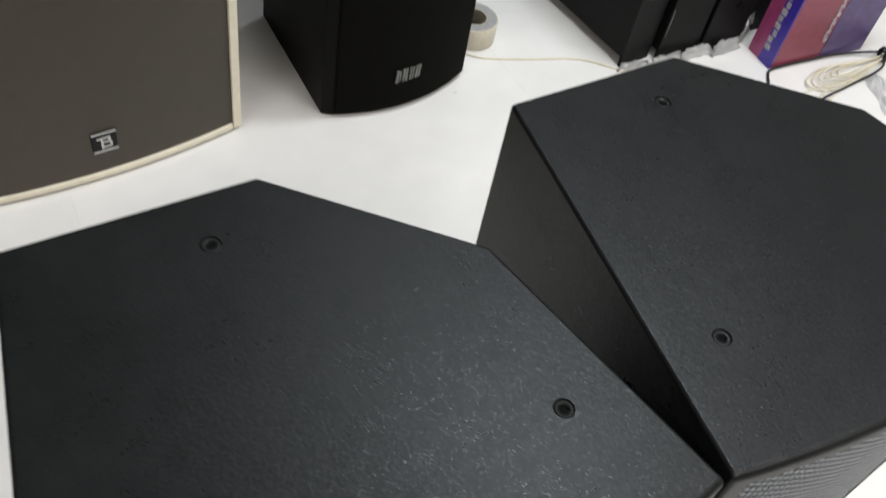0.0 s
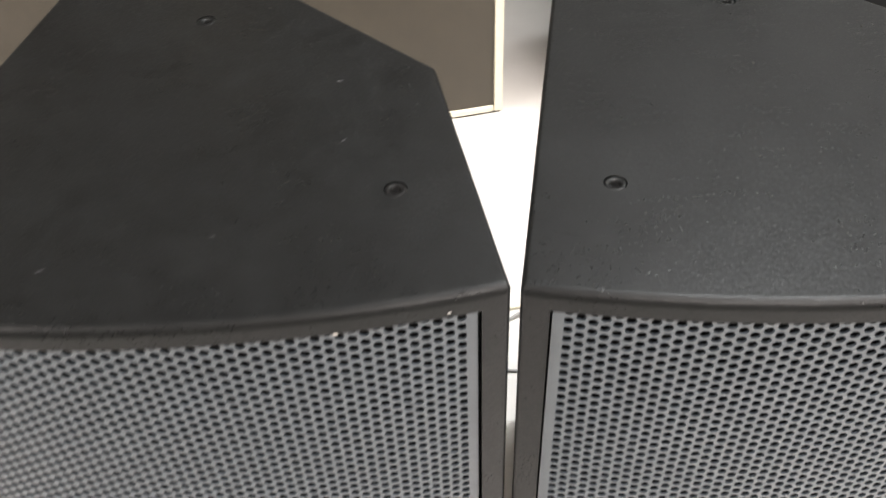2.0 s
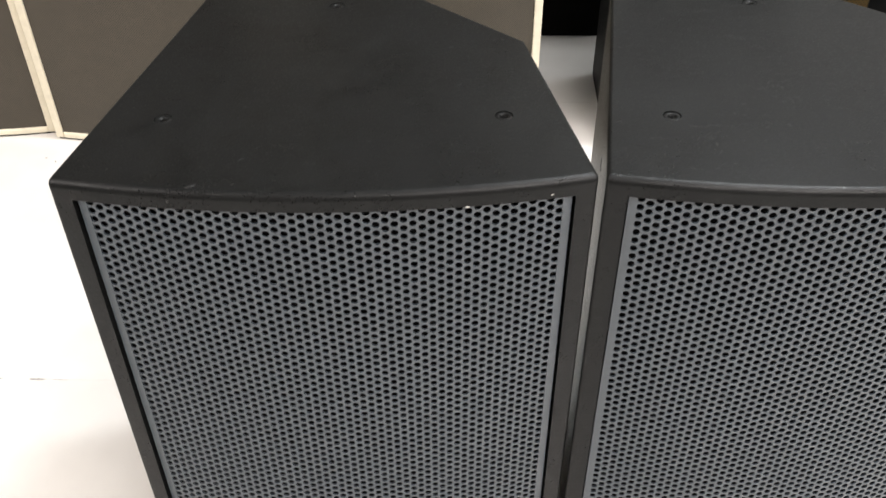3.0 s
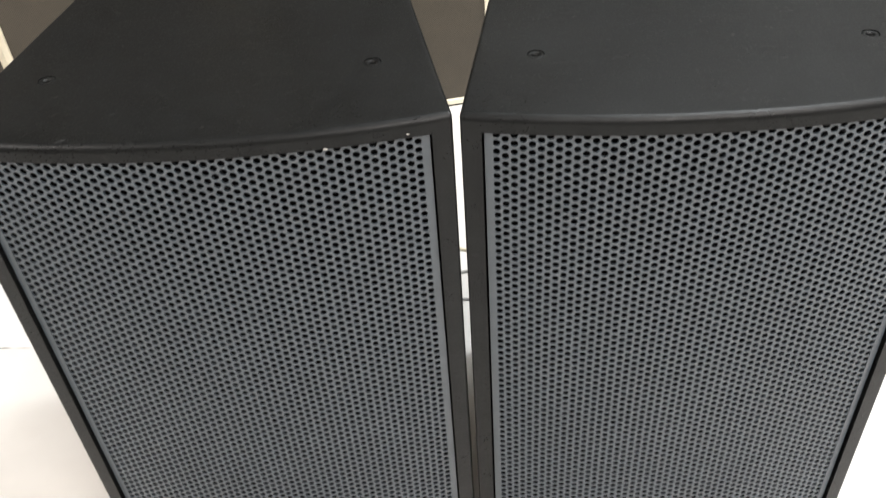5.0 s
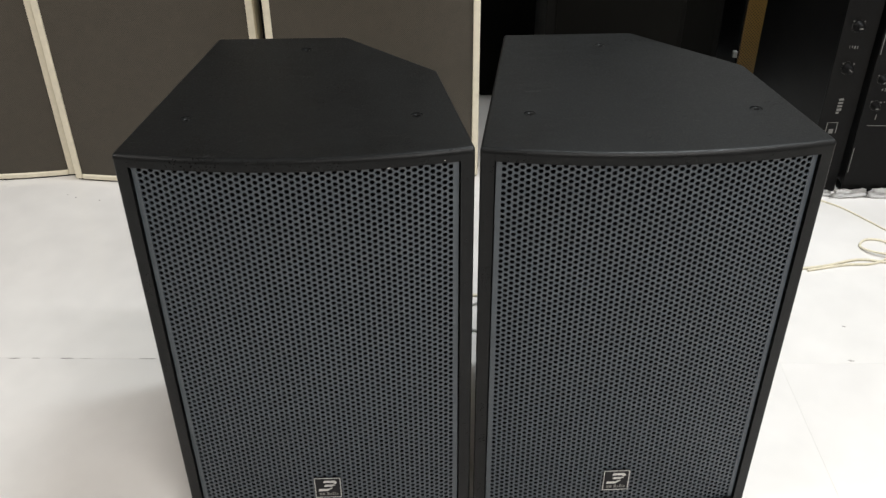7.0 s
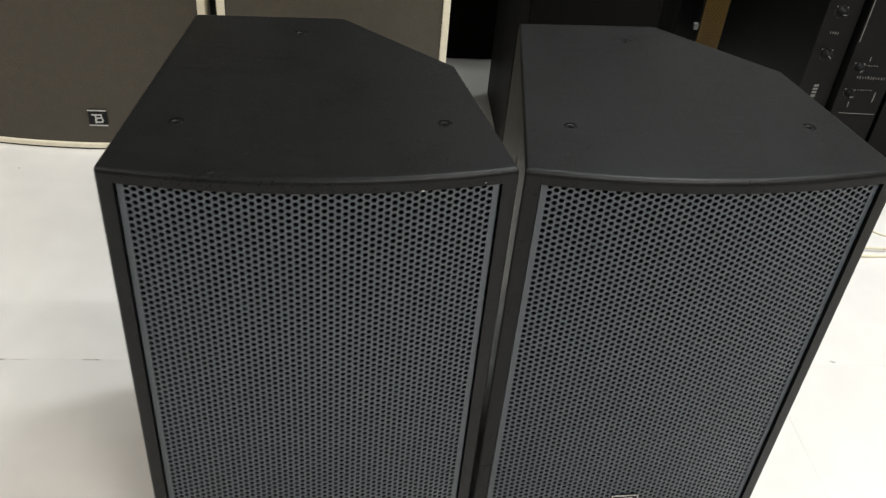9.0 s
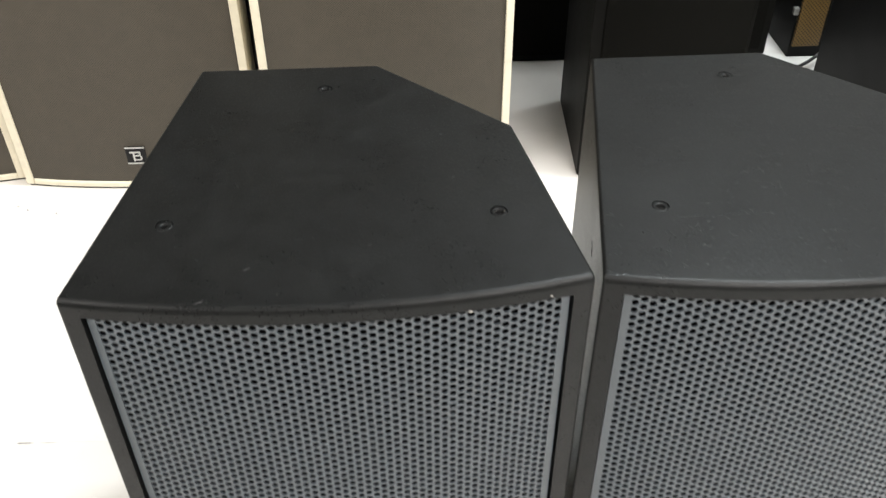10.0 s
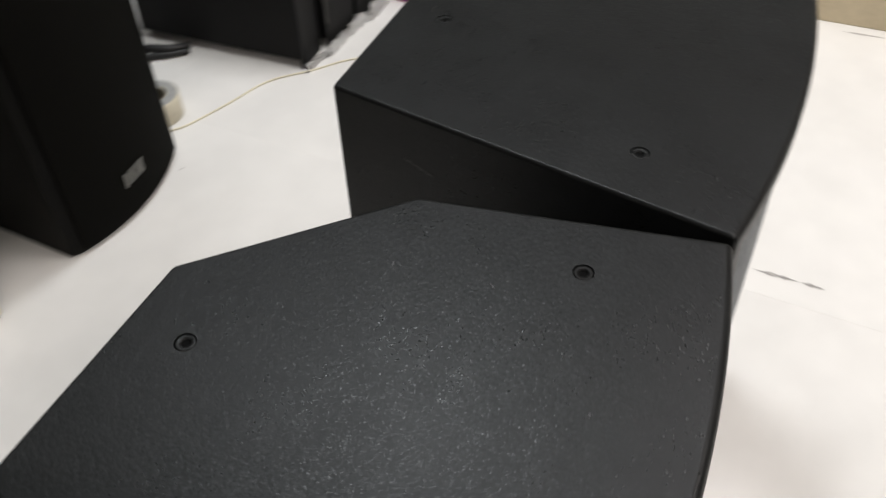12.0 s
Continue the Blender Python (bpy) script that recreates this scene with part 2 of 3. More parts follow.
def smooth_line(points, steps=8):
    """A Catmull-Rom curve through the points."""
    p = [Vector(q) for q in points]
    p = [2 * p[0] - p[1]] + p + [2 * p[-1] - p[-2]]
    out = []
    for a, b, c, d in zip(p, p[1:], p[2:], p[3:]):
        for k in range(steps):
            t = k / steps
            out.append(0.5 * (2 * b + (c - a) * t + (2 * a - 5 * b + 4 * c - d) * t * t + (3 * b - a - 3 * c + d) * t ** 3))
    return out + [p[-2]]


def tube_bm(points, r, sides=8, steps=8, bm=None):
    bm = bm or bmesh.new()
    line = smooth_line(points, steps)
    rings = []
    for i, c in enumerate(line):
        d = (line[min(i + 1, len(line) - 1)] - line[max(i - 1, 0)]).normalized()
        s = d.cross(Vector((0, 0, 1)))
        s = s.normalized() if s.length > 1e-4 else Vector((1, 0, 0))
        u = s.cross(d).normalized()
        rings.append([bm.verts.new(c + r * (math.cos(2 * math.pi * k / sides) * s + math.sin(2 * math.pi * k / sides) * u)) for k in range(sides)])
    for a, b in zip(rings, rings[1:]):
        for k in range(sides):
            bm.faces.new((a[k], a[(k + 1) % sides], b[(k + 1) % sides], b[k]))
    bm.faces.new(rings[0][::-1])
    bm.faces.new(rings[-1])
    return bm


# ---- the room ----
def slab(name, x0, y0, z0, x1, y1, z1, mat, label, category):
    return tagged(part(name, box_bm(x0, y0, z0, x1, y1, z1), mat), label, category, kind="structure")


ROOM = (-2.6, -2.9, 3.2, 2.3)
floor = slab("floor", ROOM[0], ROOM[1], -0.12, ROOM[2], ROOM[3], -0.00025, GROUT, "floor of large polished white tiles with grey joints", "floor")
# Unseen walls and ceiling, added to close the room and bounce its light.
slab("wall_north", ROOM[0], ROOM[3], -0.12, ROOM[2], ROOM[3] + 0.12, 2.8, WALL, "unseen plain grey wall closing the room", "wall")
slab("wall_south", ROOM[0], ROOM[1] - 0.12, -0.12, ROOM[2], ROOM[1], 2.8, WALL, "unseen plain grey wall closing the room", "wall")
slab("wall_west", ROOM[0] - 0.12, ROOM[1] - 0.12, -0.12, ROOM[0], ROOM[3] + 0.12, 2.8, WALL, "unseen plain grey wall closing the room", "wall")
slab("wall_east", ROOM[2], ROOM[1] - 0.12, -0.12, ROOM[2] + 0.12, ROOM[3] + 0.12, 2.8, WALL, "unseen plain grey wall closing the room", "wall")
slab("ceiling", ROOM[0] - 0.12, ROOM[1] - 0.12, 2.8, ROOM[2] + 0.12, ROOM[3] + 0.12, 2.9, CEILING, "unseen plain white ceiling closing the room", "ceiling")

# ---- the pair of loudspeakers ----
W, H, BOW = 0.3850, 0.575, 0.0208
SIDE_L, BACK_L, BACK_R, KINK = (0.0, 0.0), (0.0570, 0.3295), (0.2297, 0.3290), (0.3487, 0.2090)


def bow(x, width=W, sag=BOW):
    return -sag * (1 - ((x - width / 2) / (width / 2)) ** 2)


def baked(ob, cutters):
    """ob's mesh with the cutters taken out of it."""
    for c in cutters:
        mod = ob.modifiers.new("cut", "BOOLEAN")
        mod.operation, mod.object, mod.solver = "DIFFERENCE", c, "EXACT"
    bpy.context.view_layer.update()
    me = bpy.data.meshes.new_from_object(ob.evaluated_get(bpy.context.evaluated_depsgraph_get()))
    ob.modifiers.clear()
    ob.data = me
    for c in cutters:
        bpy.data.objects.remove(c)


def speaker_cabinet(parent):
    """A five-sided box with a bowed front that is let in for the grille."""
    fx, fz0, fz1, deep = 0.0158, 0.0125, H - 0.0145, 0.016
    xs = [0.0, fx] + [fx + (W - 2 * fx) * k / 20 for k in range(1, 20)] + [W - fx, W]
    zs = [0.0, fz0, fz1, H]
    bm = bmesh.new()
    grid = [[bm.verts.new((x, bow(x), z)) for z in zs] for x in xs]
    n = len(xs)
    for i in range(n - 1):
        for j in range(3):
            if not (j == 1 and 1 <= i < n - 2):
                bm.faces.new((grid[i][j], grid[i + 1][j], grid[i + 1][j + 1], grid[i][j + 1]))
    inner = {i: (bm.verts.new((xs[i], bow(xs[i]) + deep, fz0)), bm.verts.new((xs[i], bow(xs[i]) + deep, fz1))) for i in range(1, n - 1)}
    for i in range(1, n - 2):
        a, b = inner[i], inner[i + 1]
        bm.faces.new((a[0], b[0], b[1], a[1]))
        bm.faces.new((grid[i][1], grid[i + 1][1], b[0], a[0]))
        bm.faces.new((a[1], b[1], grid[i + 1][2], grid[i][2]))
    bm.faces.new((grid[1][1], inner[1][0], inner[1][1], grid[1][2]))
    bm.faces.new((inner[n - 2][0], grid[n - 2][1], grid[n - 2][2], inner[n - 2][1]))
    back = [[bm.verts.new((x, y, z)) for z in zs] for x, y in (KINK, BACK_R, BACK_L)]
    ring = [grid[-1]] + back + [grid[0]]
    for a, b in zip(ring, ring[1:]):
        for j in range(3):
            bm.faces.new((a[j], b[j], b[j + 1], a[j + 1]))
    bm.faces.new([g[3] for g in grid] + [b[3] for b in back])
    bm.faces.new([b[0] for b in back[::-1]] + [g[0] for g in grid[::-1]])
    bmesh.ops.recalc_face_normals(bm, faces=bm.faces[:])
    bmesh.ops.dissolve_limit(bm, angle_limit=radians(0.3), verts=bm.verts[:], edges=bm.edges[:])
    bm.normal_update()
    weight = bm.edges.layers.float.new("bevel_weight_edge")
    sharp = [e for e in bm.edges if len(e.link_faces) == 2 and e.calc_face_angle(0) > radians(25) and not all(fx - 0.001 < v.co.x < W - fx + 0.001 and fz0 - 0.001 < v.co.z < fz1 + 0.001 and v.co.y < 0.02 for v in e.verts)]
    for e in sharp:
        front_top = all(v.co.z > H - 0.001 and v.co.y < 0.0005 for v in e.verts)
        e[weight] = 1.0 if front_top else 0.52
    ob = part("cabinet", bm, PAINT, parent)
    rounding = ob.modifiers.new("rounding", "BEVEL")
    rounding.limit_method, rounding.width, rounding.segments, rounding.profile = "WEIGHT", 0.0064, 4, 0.5
    cutters = []
    for m in INSERTS:
        c = part("cutter", lathe_bm([(0, -0.0024), (0.0066, -0.0024), (0.0078, 0.004), (0, 0.004)], 28), PAINT)
        c.matrix_world = parent.matrix_world @ m
        cutters.append(c)
    baked(ob, cutters)
    ob.data.shade_smooth()
    ob.data.set_sharp_from_angle(angle=radians(32))
    even = ob.modifiers.new("flat_faces", "WEIGHTED_NORMAL")
    even.keep_sharp, even.weight = True, 100
    return ob


SIDE_TURN = math.degrees(math.atan2(BACK_L[0], BACK_L[1]))
INSERTS = [pose(0.0630, 0.0814, H), pose(0.3232, 0.0822, H), pose(0.1794, 0.2838, H),
           pose(BACK_L[0] * 0.297, BACK_L[1] * 0.297, 0.520, 0, -90, -SIDE_TURN)]


def perforated_grille(parent):
    """A bowed steel sheet with staggered round holes, each hole cut through."""
    pitch, hole, thick = 0.00752, 0.00285, 0.0013
    step = pitch * math.sqrt(3) / 2
    x0, x1, z0, z1 = 0.0178, W - 0.0178, 0.0135, H - 0.0125
    cols = int((x1 - x0 - 0.006) / step)
    start = W / 2 - step * (cols - 1) / 2
    ang = np.arange(12) * math.pi / 6
    out_r = np.where(np.arange(12) % 2 == 0, pitch / math.sqrt(3), pitch / 2)
    ring_o = np.stack([out_r * np.cos(ang), out_r * np.sin(ang)], 1)
    ring_i = np.stack([hole * np.cos(ang), hole * np.sin(ang)], 1)
    cells = []
    for i in range(cols):
        z = z0 + 0.002 + (pitch / 2 if i % 2 else 0)
        while z < z1 + 0.001:
            cells.append((start + i * step, z))
            z += pitch
    c = np.array(cells)
    n = len(c)
    flat = np.concatenate([np.broadcast_to(ring_o, (n, 12, 2)), np.broadcast_to(ring_i, (n, 12, 2)), np.broadcast_to(ring_i * 0.97, (n, 12, 2))], 1) + c[:, None, :]
    x, z = flat[..., 0], np.clip(flat[..., 1], z0 - 0.002, z1 + 0.002)
    y = -BOW * (1 - ((x - W / 2) / (W / 2)) ** 2) + 0.0045
    y[:, 24:] += thick
    verts = np.stack([x, y, z], 2).reshape(-1, 3)
    k = np.arange(12)
    q1 = np.stack([k, (k + 1) % 12, 12 + (k + 1) % 12, 12 + k], 1)
    q2 = np.stack([12 + k, 12 + (k + 1) % 12, 24 + (k + 1) % 12, 24 + k], 1)
    quads = (np.concatenate([q1, q2])[None] + (np.arange(n) * 36)[:, None, None]).reshape(-1, 4)
    v, f = [tuple(map(float, p)) for p in verts], [tuple(map(int, q)) for q in quads]

    def strip(xa, xb):
        b = len(v)
        for xx in (xa, xb):
            for zz in (z0 - 0.001, z1 + 0.001):
                for dy in (0.0041, 0.0062):
                    v.append((xx, bow(xx) + dy, zz))
        f.extend([(b, b + 4, b + 6, b + 2), (b + 1, b + 3, b + 7, b + 5), (b, b + 2, b + 3, b + 1), (b + 4, b + 5, b + 7, b + 6)])
    strip(x0, start - pitch * 0.32)
    strip(start + step * (cols - 1) + pitch * 0.32, x1)
    me = bpy.data.meshes.new("grille")
    me.from_pydata(v, [], f)
    me.materials.append(GRILLE)
    ob = new("grille", me)
    ob.parent = parent
    return tagged(ob, "grey steel sheet with staggered round holes")


def foam_sheet(parent):
    xs = [0.0165 + (W - 0.0330) * k / 20 for k in range(21)]
    outline = [(x, bow(x) + 0.0095) for x in xs] + [(x, bow(x) + 0.0150) for x in xs[::-1]]
    return part("foam", prism_bm(outline, 0.014, H - 0.016), FOAM, parent, "black acoustic foam behind the grille")


def emblem_badge(parent, x, z):
    """A square badge: black field, silver rim, stepped silver strokes, small bars for the writing."""
    y = bow(x) + 0.0043
    sx, sz = 0.0174, 0.0186
    plate = part("badge", box_bm(x - sx, y - 0.0026, z - sz, x + sx, y, z + sz, 0.0006), BADGE_BLACK, parent, "small black badge with a silver rim")
    f, w = y - 0.0031, 0.0009
    for a in ((x - sx, z - sz, x + sx, z - sz + w), (x - sx, z + sz - w, x + sx, z + sz), (x - sx, z - sz + w, x - sx + w, z + sz - w), (x + sx - w, z - sz + w, x + sx, z + sz - w)):
        part("rim_bar", box_bm(a[0], f, a[1], a[2], y - 0.002, a[3]), SILVER, plate, "thin silver rim")

    def stroke(pts):
        b = bmesh.new()
        lo = [b.verts.new((x + px * sx, f, z + pz * sz)) for px, pz in pts]
        hi = [b.verts.new((x + px * sx, y - 0.002, z + pz * sz)) for px, pz in pts]
        b.faces.new(lo)
        b.faces.new(hi[::-1])
        for i in range(len(pts)):
            j = (i + 1) % len(pts)
            b.faces.new((lo[j], lo[i], hi[i], hi[j]))
        return part("stroke", b, SILVER, plate, "stepped silver stroke")
    stroke([(-0.34, 0.53), (0.48, 0.53), (0.44, 0.42), (0.64, 0.42), (0.72, 0.58), (0.56, 0.73), (-0.24, 0.73)])
    stroke([(-0.30, 0.13), (0.30, 0.13), (0.42, 0.24), (0.58, 0.24), (0.52, 0.33), (-0.20, 0.33)])
    stroke([(-0.76, -0.32), (-0.04, -0.32), (0.38, 0.00), (0.18, 0.00), (-0.02, -0.12), (-0.66, -0.12)])
    for a, b2, top in ((-0.70, -0.52, -0.52), (-0.48, -0.28, -0.52), (-0.12, 0.06, -0.46), (0.12, 0.24, -0.58), (0.30, 0.44, -0.46), (0.50, 0.56, -0.48), (0.62, 0.76, -0.58)):
        part("writing_bar", box_bm(x + a * sx, f + 0.0002, z - 0.78 * sz, x + b2 * sx, y - 0.002, z + top * sz), DULL_SILVER, plate, "tiny dull silver bar")
    return plate


def loudspeaker(m, label):
    ob = thing("loudspeaker", m, label, "loudspeaker", "pair of loudspeakers")
    speaker_cabinet(ob)
    perforated_grille(ob)
    foam_sheet(ob)
    for im in INSERTS:
        cup = part("bolt_insert", lathe_bm([(0.0067, -0.0018), (0.0064, -0.0006), (0.0054, -0.0003), (0.0042, -0.0005), (0.0032, -0.0009), (0.0027, -0.0022)], 24), PAINT, ob, "round black threaded bolt insert", True)
        cup.matrix_local = im
        # Flat near-black disc, coloured as the shade inside the hole.
        hole = part("bolt_hole", lathe_bm([(0.0028, -0.00215), (0, -0.00215)], 6), HOLE_SHADE, cup, "near-black disc for a shaded bolt hole")
    emblem_badge(ob, W / 2, 0.0755)
    return ob


left_speaker = loudspeaker(pose(0.0015, 0.0035, 0, 0, 0, 0.45), "black loudspeaker with bowed grey perforated grille and chipped, scuffed top")
right_speaker = copy_thing(left_speaker, pose(0.3908, 0.0047, 0, 0, 0, 0.95))
# One insert gets a darker material in place of a deeper, shaded well.
darkened_insert = [c for c in left_speaker.children if c.name.startswith("bolt_insert")][1]
darkened_insert.data = darkened_insert.data.copy()
darkened_insert.data.materials[0] = BLACK_METAL
tagged(darkened_insert, "round black threaded bolt insert, coloured darker for a shaded well")
tagged(right_speaker, "black loudspeaker with bowed grey perforated grille and a scuffed side")
for x, z, r in ((0.2925, H - 0.0145, 0.0012), (0.352, H - 0.011, 0.0008)):
    chip = part("paint_chip", lathe_bm([(0, 0.0004), (r * 0.8, 0.0004), (r, 0), (0, 0)], 7), CHIP, left_speaker, "tiny pale paint chip")
    chip.matrix_local = pose(x, bow(x) - 0.0001, z, 90, 0, 0) @ Matrix.Diagonal((1.4, 0.6, 1, 1))


def streak_bm(length, wide, seed):
    """A ragged lens-shaped streak, paper-thin, along x."""
    rng = random.Random(seed)
    bm = bmesh.new()
    n = 9
    up, lo = [], []
    for k in range(n + 1):
        w = wide * (0.35 + rng.random()) * (0.12 + math.sin(math.pi * k / n))
        c = wide * rng.uniform(-0.5, 0.5)
        up.append(bm.verts.new((length * (k / n - 0.5), c + w, 0)))
        lo.append(bm.verts.new((length * (k / n - 0.5), c - w, 0)))
    for k in range(n):
        bm.faces.new((lo[k], lo[k + 1], up[k + 1], up[k]))
    return bm


for k, (x, y, a, ln, wd) in enumerate(((0.1315, 0.0245, 28, 0.0065, 0.0006), (0.1025, -0.0085, 35, 0.009, 0.0008), (0.2845, 0.197, 10, 0.005, 0.0007), (0.2215, 0.047, 15, 0.004, 0.0006), (0.2905, 0.131, 50, 0.006, 0.0006))):
    mark = part("scuff_mark", streak_bm(ln, wd, k), SCUFF, left_speaker, "short pale scuff")
    mark.matrix_local = pose(x, y, H + 0.00012, 0, 0, a)
mark = part("scratch", streak_bm(0.022, 0.0003, 5), BLACK_METAL, right_speaker, "thin dark scratch")
mark.matrix_local = pose(0.030, 0.040, H + 0.00012, 0, 0, -18)
mark = part("scuff_mark", streak_bm(0.030, 0.0016, 11), SCUFF, right_speaker, "long pale scuff")
mark.matrix_local = pose(BACK_L[0] * 0.25 / BACK_L[1] - 0.00015, 0.25, 0.525, 0, -90, -SIDE_TURN) @ pose(0, 0, 0, 0, 0, 75)


# ---- cream loudspeakers behind ----
def pieces(name, boxes, mat, parent, label=""):
    return [part(name, b, mat, parent, label) for b in boxes]


def cream_speaker(m, width, label):
    """A tall cream cabinet with a bowed front: cream rim all round, taupe sheet let in."""
    high, sag, rim, depth, shell = 1.12, 0.0205, 0.0150, 0.37, 0.085
    ob = thing("cream_loudspeaker", m, label, "loudspeaker", "row of cream loudspeakers")
    arc = [(width * k / 24, -sag * (1 - (2 * k / 24 - 1) ** 2)) for k in range(25)]
    # Body coloured black so the gaps between cabinets look shaded.
    part("cabinet", prism_bm([(0.004, shell + 0.001), (width - 0.004, shell + 0.001), (width - 0.012, depth), (0.012, depth)], 0.004, high - 0.004, 0.003), DULL_BLACK, ob, "cabinet body, coloured black to darken the gaps")
    part("front_shell", prism_bm([(x, y + 0.0125) for x, y in arc] + [(width - 0.002, shell), (0.002, shell)], 0.002, high - 0.002, 0.003), CREAM, ob, "cream lacquered front shell")

    def ring(x0, x1, name, z0, z1, d0=-0.001, d1=0.0125, mat=CREAM, lab=""):
        n = 24
        xs = [x0 + (x1 - x0) * k / n for k in range(n + 1)]
        f = lambda x: -sag * (1 - (2 * x / width - 1) ** 2)
        return part(name, prism_bm([(x, f(x) + d0) for x in xs] + [(x, f(x) + d1) for x in xs[::-1]], z0, z1, 0.0035 if mat is CREAM else 0, 3), mat, ob, lab)
    ring(0, rim, "rim", 0.0035, high, lab="cream front rim")
    ring(width - rim, width, "rim", 0.0035, high, lab="cream front rim")
    # Dark strip put in as the shadow gap between rim and floor.
    ring(0.004, width - 0.004, "foot", 0, 0.0034, 0.003, 0.012, DULL_BLACK, "dark recessed strip for the shadow gap under the rim")
    ring(rim, width - rim, "rim", 0.0035, rim + 0.001, lab="cream front rim, worn along the floor")
    ring(rim, width - rim, "rim", high - rim, high, lab="cream front rim")
    ring(rim, width - rim, "grille", rim, high - rim, 0.003, 0.0115, TAUPE, "taupe finely perforated sheet")
    x, z, s = width / 2, 0.075, 0.018
    y = -sag + 0.003
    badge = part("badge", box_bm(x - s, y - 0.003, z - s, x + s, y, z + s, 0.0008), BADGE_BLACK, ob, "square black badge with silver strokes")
    f0, f1 = y - 0.0042, y - 0.0025
    pieces("edge_bar", [box_bm(x - s, f0, z + s - 0.0025, x + s, f1, z + s), box_bm(x - s, f0, z - s, x + s, f1, z - s + 0.0025)], SILVER, badge, "silver edge bar")
    pieces("stroke", [box_bm(x - 0.011, f0, z + 0.0055, x + 0.006, f1, z + 0.0085), box_bm(x - 0.0055, f0, z - 0.012, x - 0.0025, f1, z + 0.0055),
                      box_bm(x + 0.006, f0, z + 0.001, x + 0.009, f1, z + 0.0085), box_bm(x - 0.0025, f0, z - 0.0015, x + 0.008, f1, z + 0.001), box_bm(x + 0.0075, f0, z - 0.008, x + 0.0105, f1, z - 0.0015), box_bm(x - 0.0025, f0, z - 0.0105, x + 0.009, f1, z - 0.008)], SILVER, badge, "raised silver stroke")
    return ob


cream_speaker(pose(-0.9095, 0.9965, 0, 0, 0, 0), 0.437, "cream loudspeaker with a taupe grille, end of the row")
cream_speaker(pose(-0.466, 0.976, 0, 0, 0, -0.9), 0.4500, "cream loudspeaker with a taupe grille, in the middle of the row")
cream_speaker(pose(0.0090, 0.9342, 0, 0, 0, 3.67), 0.4420, "cream loudspeaker with a taupe grille, bottom rim worn")


# ---- black loudspeaker with silver letters ----
def black_speaker(m):
    wide, deep, high, sag, ch = 0.295, 0.29, 0.86, 0.036, 0.016
    ob = thing("black_loudspeaker", m, "small black loudspeaker with a bowed front and dull silver emblem", "loudspeaker")
    f = lambda x: -sag * (1 - (2 * x / wide - 1) ** 2)
    xs = [ch + (wide - 2 * ch) * k / 20 for k in range(21)]
    body = [(0, 0.012)] + [(x, f(x) + 0.008) for x in xs] + [(wide, 0.012), (wide - 0.028, deep), (0.036, deep)]
    part("cabinet", prism_bm(body, 0.0, high, 0.003), DULL_BLACK, ob)
    part("grille", prism_bm([(x, f(x)) for x in xs] + [(x, f(x) + 0.0075) for x in xs[::-1]], 0.010, high - 0.010, 0.002, 2), CLOTH, ob, "black cloth-covered front")
    z0, z1, y0, y1 = 0.0645, 0.0890, -sag - 0.0018, -sag + 0.001
    strokes = (((0.0, 0.36, 0.0, 1.0), (0.50, 0.74, 0.08, 0.92)), ((0.0, 0.30, 0.0, 1.0), (0.44, 0.80, 0.0, 1.0)),
               ((0.10, 0.38, 0.0, 1.0), (0.54, 0.78, 0.0, 1.0)), ((0.0, 0.32, 0.0, 1.0), (0.46, 0.80, 0.04, 1.0)))
    for k, marks in enumerate(strokes):
        x, b = 0.1100 + 0.0126 * k, bmesh.new()
        for a, c, lo_z, hi_z in marks:
            p, q = z0 + (z1 - z0) * lo_z, z0 + (z1 - z0) * hi_z
            corners = [(0.0120 * a + 0.0014 * lo_z, p), (0.0120 * c + 0.0014 * lo_z, p), (0.0120 * c + 0.0014 * hi_z, q), (0.0120 * a + 0.0014 * hi_z, q)]
            lo = [b.verts.new((x + px, y0, pz)) for px, pz in corners]
            hi = [b.verts.new((x + px, y1, pz)) for px, pz in corners]
            b.faces.new(lo)
            b.faces.new(hi[::-1])
            for i in range(4):
                j = (i + 1) % 4
                b.faces.new((lo[j], lo[i], hi[i], hi[j]))
        part("emblem_stroke", b, DULL_SILVER, ob, "raised dull silver emblem shape")
    return ob


black_speaker(pose(0.584, 0.9340, 0, 0, 0, 4.8))


# ---- large black cabinets at the back ----
def bass_cabinet(m, wide, deep, high, label):
    ob = thing("bass_cabinet", m, label, "loudspeaker")
    part("cabinet", box_bm(0, 0.006, 0, wide, deep, high, 0.006), DULL_BLACK, ob)
    part("grille", box_bm(0.018, 0, 0.018, wide - 0.018, 0.010, high - 0.018, 0.002), CLOTH, ob, "black cloth-covered front")
    return ob


bass_cabinet(pose(0.46, 1.40, 0), 0.645, 0.5, 0.78, "large black bass cabinet standing behind the small loudspeaker")
# Added only as dark backing for the gap beside the gold vent.
bass_cabinet(pose(1.13, 1.72, 0), 0.62, 0.45, 0.78, "large black box added as dark backing")


